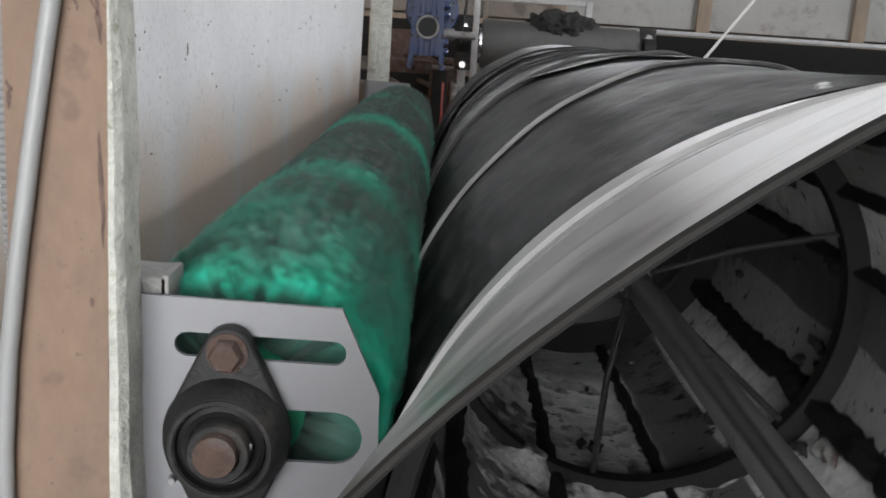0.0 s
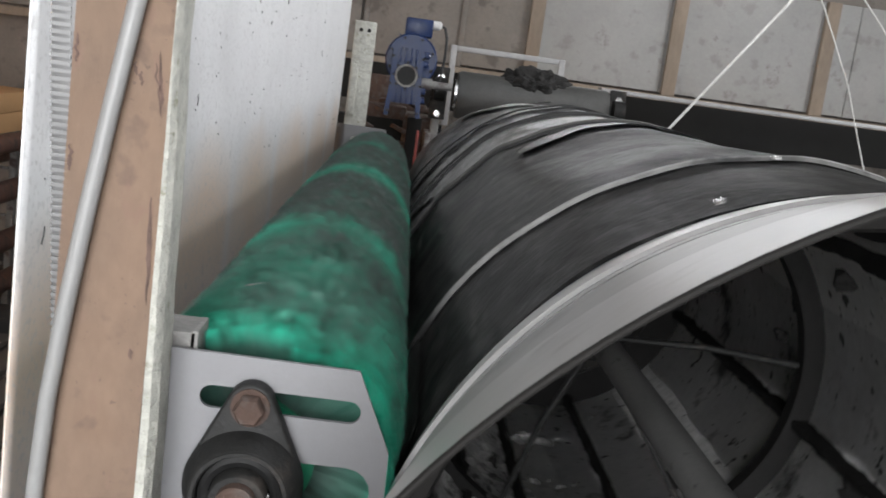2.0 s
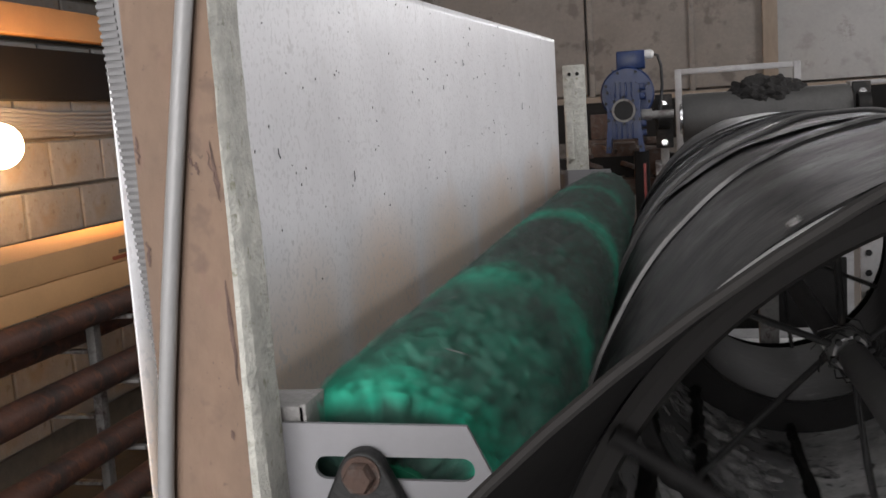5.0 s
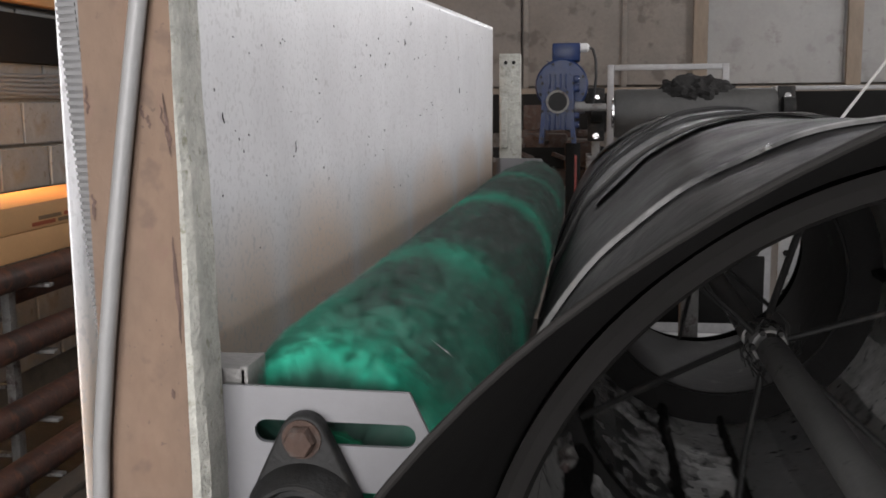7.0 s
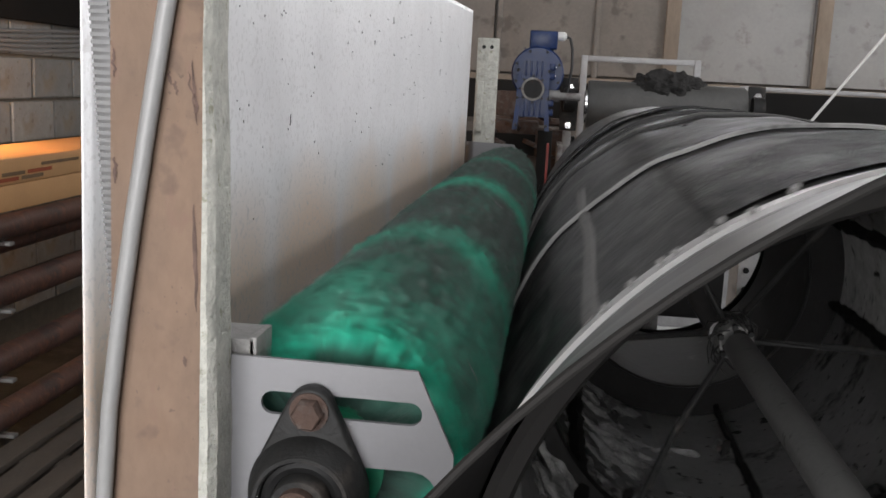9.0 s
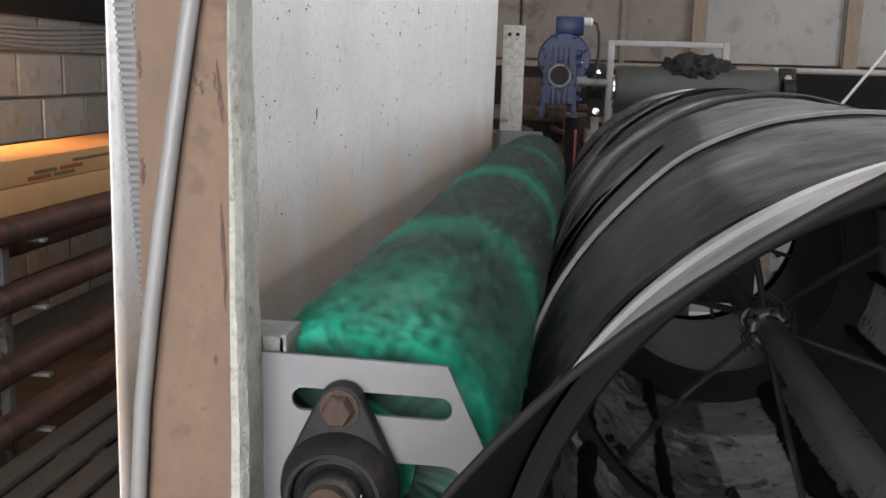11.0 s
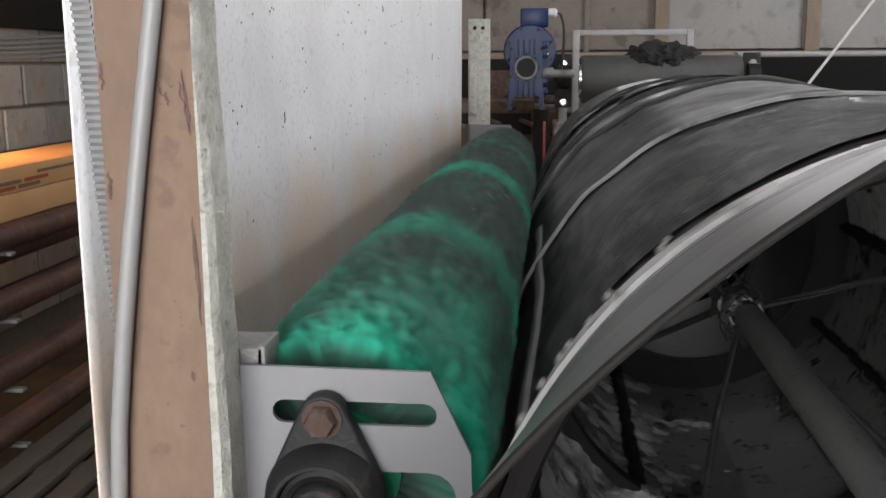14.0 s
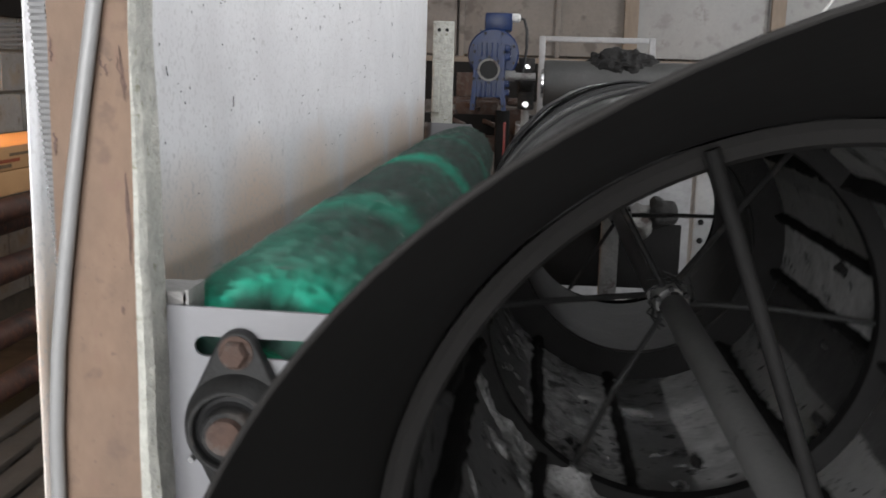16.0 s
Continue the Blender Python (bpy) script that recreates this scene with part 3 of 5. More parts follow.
def drum():
    d = empty("rotating_drum", "black rubber-skinned drum with flared grey rim, turning on its axle", "drum", pose(*DRUM, 0, 0, K))
    # the flared end: an outer grey band, a groove, a dark band and a narrow grey strip
    part("rim_band", cone_band(0.0, 0.42, 0.0, 0.0006), M_LIP, d, "pale grey flared rim band")
    part("rim_lining", cone_band(0.0005, 1.0, -0.0016, 0.0006), M_LIPIN, d, "dark inside of the flared rim")
    part("rim_band", cone_band(0.43, 0.69, -0.0004, 0.0006), M_LIPMID, d, "scuffed mid-grey band")
    part("rim_band", cone_band(0.722, 0.78, -0.0008, 0.0008), M_LIPMID, d)
    part("rim_band", cone_band(0.79, 0.955, 0.003, 0.004), M_LIPSTRIP, d, "narrow pale grey strip")
    part("rim_edge", lathe([(0.0006, 0.0005), (-0.0010, 0.0001), (-0.0012, -0.0014), (-0.0002, -0.0026), (0.003, -0.0024), (0.003, 0.0004)], "y", 128, warp=lambda a, r, th: (rim_y(th) + a, cone_radius(rim_y(th), th) + r), closed=True), M_LIPIN, d, "dark worn rim edge")
    for k in range(5):
        part("skin_sheet", ring_sheet(k, lift=-0.0015 * k), M_RUBBER if k < 2 else M_RUBBERBACK, d)
    part("strap", seam_line(1, -0.002, 0.0045, 0.002), M_STRAP, d, "worn pale strap round the skin")
    part("strap", seam_line(2, -0.002, 0.004, 0.002), M_STRIP, d, "dull grey strap round the skin")
    for k, o in ((2, -0.022), (3, -0.006), (3, 0.08), (4, -0.006), (4, 0.12)):
        part("seam", seam_line(k, o, 0.0035, -0.001), M_SEAM, d)
    # loose, ragged flaps lapped over the rear of the skin
    rng = random.Random(11)
    for k in range(14):
        a0, y0 = radians(360 * k / 14 + rng.uniform(-10, 10)), rng.choice((0.75, 1.0, 1.25, 1.5, 1.75, 2.0))
        span, wide = radians(rng.uniform(30, 75)), rng.uniform(0.10, 0.26)
        b = bmesh.new()
        grid = []
        NA, NB = 22, 6
        for i in range(NA + 1):
            s = i / NA
            row = []
            for j in range(NB + 1):
                u = j / NB
                th = a0 + span * s
                ragged = 0.05 * noise.noise(Vector((k * 5, s * 6, 0))) + 0.018 * noise.noise(Vector((k * 5, s * 22, 2)))
                y = y0 + 0.35 * s * (1 if k % 2 else -0.4) + (wide + ragged) * u * math.sin(math.pi * (0.12 + 0.76 * s))
                r = body_radius(y, th) + 0.003 + 0.004 * (1 - u) ** 2 * (0.4 + abs(noise.noise(Vector((k * 3, s * 5, 7))))) - 0.004 * u
                row.append(b.verts.new((r * math.cos(th), min(y, 2.5), r * math.sin(th))))
            grid.append(row)
        for i in range(NA):
            for j in range(NB):
                b.faces.new((grid[i][j], grid[i + 1][j], grid[i + 1][j + 1], grid[i][j + 1]))
        bmesh.ops.solidify(b, geom=b.faces[:], thickness=0.003)
        part("skin_flap", b, M_RUBBERBACK, d)
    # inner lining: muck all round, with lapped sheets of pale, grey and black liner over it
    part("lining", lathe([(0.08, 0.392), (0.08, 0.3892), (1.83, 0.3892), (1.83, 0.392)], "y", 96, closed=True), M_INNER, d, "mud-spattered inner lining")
    part("lining_cuff", lathe([(0.005, 0.4005), (0.005, 0.3995), (0.085, 0.3885), (0.13, 0.3885), (0.13, 0.3891), (0.086, 0.3925)], "y", 96, closed=True), M_LIPIN, d)
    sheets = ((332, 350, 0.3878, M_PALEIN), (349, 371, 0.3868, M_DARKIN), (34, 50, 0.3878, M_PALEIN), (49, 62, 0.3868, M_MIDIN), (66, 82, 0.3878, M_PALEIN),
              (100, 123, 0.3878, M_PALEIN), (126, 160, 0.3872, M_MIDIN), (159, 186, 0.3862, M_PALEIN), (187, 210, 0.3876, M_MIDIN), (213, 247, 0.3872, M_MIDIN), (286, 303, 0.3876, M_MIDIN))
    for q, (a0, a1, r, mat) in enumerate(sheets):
        b = bmesh.new()
        NA, NB, grid = 10, 40, []
        for k in range(NB + 1):
            y = 0.135 + 1.66 * k / NB
            w0 = 1.6 * noise.noise(Vector((q * 4.3, y * 5, 0))) + 0.8 * noise.noise(Vector((q * 4.3, y * 17, 3)))
            w1 = 1.6 * noise.noise(Vector((q * 4.3, y * 5, 8))) + 0.8 * noise.noise(Vector((q * 4.3, y * 17, 6)))
            row = []
            for u in range(NA + 1):
                th = radians(a0 + w0 + (a1 + w1 - a0 - w0) * u / NA)
                rr = r + 0.0007 * noise.noise(Vector((math.cos(th) * 6, y * 6, math.sin(th) * 6 + q)))
                row.append(b.verts.new((rr * math.cos(th), y, rr * math.sin(th))))
            grid.append(row)
        for k in range(NB):
            for u in range(NA):
                b.faces.new((grid[k][u], grid[k + 1][u], grid[k + 1][u + 1], grid[k][u + 1]))
        bmesh.ops.solidify(b, geom=b.faces[:], thickness=-0.0006)
        part("liner_sheet", b, mat, d, {M_PALEIN: "pale spattered liner sheet", M_MIDIN: "grey mucky liner sheet", M_DARKIN: "black wet liner sheet"}[mat])
    # the end ring and the short duct through it
    part("end_ring", lathe([(1.80, 0.389), (1.80, 0.302), (1.815, 0.302), (1.815, 0.389)], "y", 72, closed=True), M_HOOP, d, "black wet end ring")
    part("duct", lathe([(1.79, 0.303), (1.79, 0.2995), (2.33, 0.2995), (2.33, 0.303)], "y", 72, closed=True), M_DUCT, d, "grimy steel outlet duct")
    part("duct_lip", lathe([(1.772, 0.3035), (1.768, 0.301), (1.772, 0.2965), (1.789, 0.2965), (1.789, 0.3035)], "y", 72, closed=True), M_CAST, d, "worn dark duct lip")
    part("end_disc", lathe([(2.48, 0.395), (2.48, 0.325), (2.492, 0.325), (2.492, 0.395)], "y", 64, closed=True), M_HOOP, d)
    part("mouth_hoop", lathe([(-0.03, 0.4045), (-0.034, 0.397), (-0.03, 0.386), (-0.02, 0.3815), (0.03, 0.3805), (0.035, 0.384), (0.035, 0.399), (-0.02, 0.4025)], "y", 128, closed=True), M_LIPIN, d, "black hoop inside the mouth")
    # a ribbed belt patch lapped over the near sheet
    b = bmesh.new()
    NA, NB, grid = 44, 14, []
    for i in range(NA + 1):
        th = radians(-66 + 88 * i / NA)
        row = []
        for j in range(NB + 1):
            u = j / NB
            y = 0.012 + (0.32 + 0.10 * math.sin(i * 0.09) + 0.012 * noise.noise(Vector((i * 0.4, 0, 2)))) * u
            r = body_radius(y, th) + 0.0032 + 0.0008 * (1 - u) ** 3
            row.append(b.verts.new((r * math.cos(th), y, r * math.sin(th))))
        grid.append(row)
    for i in range(NA):
        for j in range(NB):
            b.faces.new((grid[i][j], grid[i + 1][j], grid[i + 1][j + 1], grid[i][j + 1]))
    bmesh.ops.solidify(b, geom=b.faces[:], thickness=0.003)
    part("belt_patch", b, M_BELT, d, "ribbed dusty belt patch")
    # a pale strip lying along the skin
    a0 = radians(39)
    b = bmesh.new()
    rows_ = []
    for i in range(49):
        y = 0.0 + 0.84 * i / 48
        th = a0 - radians(2.0) * i / 48 + 0.006 * math.sin(i * 0.2)
        ring = []
        for dth, lift in ((-0.022, 0.0005), (-0.014, 0.0045), (0.014, 0.0045), (0.022, 0.0005)):
            r = body_radius(y, th) + lift
            ring.append(b.verts.new((r * math.cos(th + dth), y, r * math.sin(th + dth))))
        rows_.append(ring)
    for r0, r1 in zip(rows_, rows_[1:]):
        for j in range(4):
            b.faces.new((r0[j], r0[(j + 1) % 4], r1[(j + 1) % 4], r1[j]))
    b.faces.new(rows_[0])
    b.faces.new(rows_[-1])
    part("strip", b, M_STRIP, d, "dull grey strip along the skin")
    for i in range(9):                          # small pale beads standing in for whitish blotches near the rim
        th = radians(12 + 3.0 * i + random.uniform(-1.6, 1.6))
        y = -0.03 + random.uniform(-0.05, 0.05)
        r = cone_radius(y, th) + 0.004
        part("bolt", lathe([(0, 0.0042), (0.003, 0.0038), (0.004, 0.002)], "x", 6), M_STRAP, d, m=Matrix.Translation((r * math.cos(th), y, r * math.sin(th))) @ Matrix.Rotation(-th, 4, "Y"))
    for deg, y in ((104, -0.01), (232, 0.25), (250, 0.02), (340, 0.3)):
        th = radians(deg)
        r = body_radius(y, th) + 0.004
        part("bolt", lathe([(0, 0.0048), (0.003, 0.0044), (0.0042, 0.002)], "x", 6), M_CHROME, d, m=Matrix.Translation((r * math.cos(th), y, r * math.sin(th))) @ Matrix.Rotation(-th, 4, "Y"))
    # axle, wheels, battens inside
    part("axle", tube([(0, -0.75, 0), (0, 0.3, 0), (0, 1.0, 0), (0, 1.02, 0)], 0.026, 20), M_AXLE, d, "dirty steel axle tube")
    wheel(d, 1.1, 0.392, 6, radians(20.8))
    wheel(d, 2.30, 0.325, 6, radians(20.8), rim=False)
    for deg in (131, 320):                      # two thin spokes in the mouth
        c, s = math.cos(radians(deg)), math.sin(radians(deg))
        part("spoke", tube([(0.024 * c, -0.05, 0.024 * s), (0.2 * c, -0.05, 0.2 * s), (0.402 * c, -0.05, 0.402 * s)], 0.0068, 10), M_HOOP, d)
    # frayed twine wound round the hub
    rng = random.Random(4)
    for k in range(26):
        a, r0, y = rng.uniform(0, 6.28), rng.uniform(0.03, 0.04), 1.06 + rng.uniform(-0.02, 0.03)
        pts = [(r * math.cos(a + q), y + rng.uniform(-0.02, 0.02), r * math.sin(a + q)) for r, q in ((r0, 0), (r0 + 0.012, 0.4), (r0 + rng.uniform(0.0, 0.03), 0.9))]
        part("twine", tube(pts, 0.0014, 5), M_CAST, d)
    for i, (deg, wd, tall) in enumerate(((10, 0.011, 0.022), (33, 0.009, 0.02), (64, 0.012, 0.022), (124, 0.012, 0.024), (186, 0.009, 0.022), (211, 0.011, 0.024), (250, 0.012, 0.022), (283, 0.014, 0.018), (330, 0.026, 0.026))):
        a = radians(deg)
        b = bmesh.new()
        L = []
        for k in range(91):                     # ragged, mud-caked bars
            y = 0.14 + 1.65 * k / 90
            w0 = wd * (1 + 0.55 * noise.noise(Vector((i * 3.1, y * 12, 0))) + 0.4 * noise.noise(Vector((i * 3.1, y * 40, 0))))
            w1 = wd * (1 + 0.55 * noise.noise(Vector((i * 3.1, y * 12, 5))) + 0.4 * noise.noise(Vector((i * 3.1, y * 40, 5))))
            h = tall * (1 + 0.4 * noise.noise(Vector((i * 3.1, y * 25, 9))))
            L.append([b.verts.new((-w0, y, 0.005)), b.verts.new((w1, y, 0.005)), b.verts.new((w1 * 0.7, y, -h * 0.8)), b.verts.new((-w0 * 0.4, y, -h))])
        for r0, r1 in zip(L, L[1:]):
            for q in range(4):
                b.faces.new((r0[q], r0[(q + 1) % 4], r1[(q + 1) % 4], r1[q]))
        b.faces.new(L[0])
        b.faces.new(L[-1])
        part("lifter_bar", b, M_HOOP, d, m=Matrix.Rotation(-a, 4, "Y") @ Matrix.Translation((0.381, 0, 0)) @ Matrix.Rotation(radians(90), 4, "Y"))
    rng = random.Random(21)
    for k in range(80):
        th, y = radians(rng.uniform(0, 360)), rng.choice((0.98, 1.0, 1.02, rng.uniform(0.3, 1.75), rng.uniform(0.3, 1.6), rng.uniform(0.3, 1.2)))
        rr, sz = rng.uniform(0.372, 0.387), rng.uniform(0.005, 0.017)
        b = bmesh.new()
        bmesh.ops.create_icosphere(b, subdivisions=2, radius=sz)
        for v in b.verts:
            v.co *= 1 + 0.9 * noise.noise(v.co * 90 + Vector((k * 7, 0, 0)))
            v.co.y *= 2.0
        part("mud_clod", b, M_STEELDK if k % 9 == 0 else M_MUD, d, m=Matrix.Translation((rr * math.cos(th), y, rr * math.sin(th))))
    return d


def muck_bed():
    """Wet muck that stays low in the turning drum, carried a little up one side: patchy, thick against the hoop."""
    b = bmesh.new()
    NA, NB, grid = 110, 190, []
    for k in range(NB + 1):
        y = 0.16 + 1.62 * k / NB
        row = []
        for u in range(NA + 1):
            deg = -168 + 116 * u / NA
            th = radians(deg)
            p = Vector((math.cos(th) * 0.39, y, math.sin(th) * 0.39))
            body = math.exp(-((deg + 122) / 34) ** 2)
            t = 0.017 * body - 0.013 + 0.014 * noise.noise(p * 9) + 0.010 * noise.noise(p * 24) + 0.006 * noise.noise(p * 60)
            t += 0.032 * math.exp(-((y - 0.96) / 0.05) ** 2) * (0.5 + 0.5 * math.tanh((-58 - deg) / 8)) * (0.8 + 0.5 * noise.noise(p * 14))
            r = 0.3885 - max(-0.0025, min(0.042, t)) * math.sin(math.pi * min(1, u / 12, (NA - u) / 12) / 2) ** 0.5
            row.append(b.verts.new((r * math.cos(th), y, r * math.sin(th))))
        grid.append(row)
    for k in range(NB):
        for u in range(NA):
            b.faces.new((grid[k][u], grid[k][u + 1], grid[k + 1][u + 1], grid[k + 1][u]))
    thing("wet_muck", b, M_MUCK, "patchy grey-black wet muck lying low inside the drum", "muck", pose(*DRUM, 0, 0, K), kind="stuff")


# ---- the brush ----
BRUSH = (-0.149, 0.8, 1.038)


def band(y):
    """How clean the bristles are along the brush."""
    v = 1.0 * math.exp(-((y - 0.03) / 0.055) ** 2) + 0.34 * math.exp(-((y - 0.16) / 0.17) ** 2) + 0.5 * math.exp(-((y - 0.50) / 0.075) ** 2) + 0.7 * math.exp(-((y - 1.16) / 0.08) ** 2) + 0.3 * math.exp(-((y - 1.75) / 0.06) ** 2)
    return min(1.0, v)


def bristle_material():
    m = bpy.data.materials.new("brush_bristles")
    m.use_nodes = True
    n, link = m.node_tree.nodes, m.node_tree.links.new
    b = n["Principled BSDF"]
    # holds dirt along the brush plus shade painted towards the bristle roots
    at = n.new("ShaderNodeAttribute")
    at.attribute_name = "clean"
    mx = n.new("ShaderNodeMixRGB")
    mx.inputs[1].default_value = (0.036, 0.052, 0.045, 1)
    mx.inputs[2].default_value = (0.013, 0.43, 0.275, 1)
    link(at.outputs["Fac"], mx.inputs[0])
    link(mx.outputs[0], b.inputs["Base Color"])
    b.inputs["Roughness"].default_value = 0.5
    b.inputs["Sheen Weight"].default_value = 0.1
    return m


def brush():
    d = empty("roller_brush", "green bristle roller brush clogged with black dirt, spinning", "brush", pose(*BRUSH, 0, 0, -0.88))
    part("shaft", tube([(0, -0.054, 0), (0, 1.2, 0), (0, 2.56, 0)], 0.0135, 20), M_RUST, d, "rusty steel shaft")
    part("core", lathe([(0.03, 0.02), (0.03, 0.045), (2.5, 0.045), (2.5, 0.02)], "y", 32), M_GREEN, d)
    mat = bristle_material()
    rng = np.random.default_rng(5)
    for seg in range(5):                        # five lengths of bristle
        y0, y1 = 0.035 + 0.49 * seg, 0.035 + 0.49 * (seg + 1)
        count = 26000 if seg == 0 else 15000
        y = rng.uniform(y0, y1, count)
        th = rng.uniform(0, 2 * np.pi, count)
        lump = np.array([noise.noise(Vector((math.cos(a) * 2, yy * 5, math.sin(a) * 2))) for a, yy in zip(th, y)])
        L = 0.1085 + 0.003 * lump + rng.normal(0, 0.0022, count)
        if seg == 0:                            # worn gaps at the near end
            for c in (87, 205, 290):
                gap = np.exp(-(((np.degrees(th) - c + 180) % 360 - 180) / 11) ** 2) * np.exp(-(y - 0.035) / 0.06)
                L -= 0.020 * gap
        L -= 0.016 * np.clip((y - 1.9) / 0.6, 0, 1)      # worn shorter towards the far end
        L -= 0.007 * np.clip((0.13 - y) / 0.06, 0, 1)   # worn shorter where the rim rubs
        lean = rng.normal(0, 0.05, count)
        splay = rng.normal(0, 0.006, count) - 0.010 * np.exp(-(y - 0.035) / 0.03)
        w = rng.uniform(0.0011, 0.0019, count) * (1.0 if seg == 0 else 1.5)
        blot = np.array([noise.noise(Vector((math.cos(a) * 5, yy * 16 + 0.8 * a, math.sin(a) * 5))) for a, yy in zip(th, y)])
        base_clean = np.array([band(yy + 0.02 * l) for yy, l in zip(y, lump)])
        clean = base_clean + 0.5 * lump * (0.3 + base_clean) + 0.2 * blot * (0.3 + base_clean) + rng.normal(0, 0.10, count)
        clean = np.clip(clean, 0.0, 1.1)
        c0, s0, c1, s1 = np.cos(th), np.sin(th), np.cos(th + lean), np.sin(th + lean)
        tang = np.stack([-s0, np.zeros(count), c0], 1) * w[:, None]
        along = np.stack([np.zeros(count), w, np.zeros(count)], 1)
        base = np.stack([0.044 * c0, y, 0.044 * s0], 1)
        tip = np.stack([L * c1, y + splay, L * s1], 1)
        side = np.where((rng.random(count) < 0.5)[:, None], tang, along)
        mid = base + (tip - base) * 0.72
        V = np.stack([base - side, base + side, mid + side * 0.8, mid - side * 0.8, tip + side * 0.5, tip - side * 0.5], 1).reshape(-1, 3)
        k6 = np.arange(count)[:, None] * 6
        F = np.concatenate([k6 + np.array([[0, 1, 2, 3]]), k6 + np.array([[3, 2, 4, 5]])])
        me = bpy.data.meshes.new("bristles")
        me.from_pydata(V.tolist(), [], F.tolist())
        a = me.attributes.new("clean", "FLOAT", "POINT")
        # toned down to the roots: shade deep among the bristles put into colour
        root_shaded = np.stack([clean * 0.05, clean * 0.05, clean * 0.2, clean * 0.2, clean, clean], 1).reshape(-1)
        a.data.foreach_set("value", root_shaded.astype(np.float32))
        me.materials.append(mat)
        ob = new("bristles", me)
        ob.parent = d
        tagged(ob, "green and dirt-blackened bristles" if seg else "bright green clean bristles at the brush end", kind="stuff")
    # pale fibres caught in the bristles, and a whitish tuft at the near end
    V, F = [], []
    for k in range(110):
        if k < 12:
            a, y, r = radians(347 + rng.normal(0, 6)), 0.045 + abs(rng.normal(0, 0.025)), 0.1085
        else:
            a, y, r = rng.uniform(0, 2 * np.pi), rng.uniform(0.05, 2.3), 0.1105
        l, w, tl = rng.uniform(0.003, 0.009), rng.uniform(0.0006, 0.0014), rng.uniform(-1, 1)
        for sa, sy in ((-l, -w), (l, -w), (l, w), (-l, w)):
            aa = a + (sa * math.cos(tl) - sy * math.sin(tl)) / r
            V.append((r * math.cos(aa), y + sa * math.sin(tl) + sy * math.cos(tl), r * math.sin(aa)))
        F.append((4 * k, 4 * k + 1, 4 * k + 2, 4 * k + 3))
    me = bpy.data.meshes.new("fibre")
    me.from_pydata(V, [], F)
    me.materials.append(M_LIPMID)
    ob = new("fibre", me)
    ob.parent = d
    tagged(ob, "pale fibres caught in the bristles", kind="stuff")
    return d


# ---- near bracket, bearing, post ----
def bracket(name, y, flip, label):
    m = Matrix.Translation((0, y, 0)) if not flip else Matrix.Translation((-0.012, y, 0.0))
    e = empty(name, label, "bracket", m)
    up = 0.012 if flip else 0.0
    outline = [(-0.2085, 1.1265 + up), (-0.078, 1.124 + up), (-0.051, 1.066), (-0.050, 1.02), (-0.074, 0.97), (-0.10, 0.92), (-0.2085, 0.92)]
    b = slab(outline, 0.0, 0.004, holes=[slot(-0.187, -0.074, 1.0945, 0.0165, -0.001), slot(-0.19, -0.061, 1.034, 0.037)])
    part("plate", b, M_PLATE, e, smooth=False)
    b = bmesh.new()                             # an added edge, rolled back round a wide bend to suggest the post's shadow
    bend = [(-0.2085, 0.0)] + [(-0.2085 - 0.026 * math.sin(radians(15 * k)), 0.026 - 0.026 * math.cos(radians(15 * k))) for k in range(1, 7)] + [(-0.2345, 0.062)]
    lo = [b.verts.new((x, y, 0.92)) for x, y in bend]
    hi = [b.verts.new((x, y, 1.127 + up)) for x, y in bend]
    for k in range(len(bend) - 1):
        b.faces.new((lo[k], lo[k + 1], hi[k + 1], hi[k]))
    bmesh.ops.solidify(b, geom=b.faces[:], thickness=0.003)
    part("flange", b, M_PLATE, e, "added rolled plate edge, shaped to suggest shade")
    b = box(-0.232, -0.194, 0.006, 0.05, 1.124, 1.1365, 0.001)
    b = box(-0.198, -0.1925, 0.006, 0.046, 1.10, 1.138, 0.0008, bm=b)
    part("angle", b, M_STEELDK, e, "short grey steel angle")
    return e


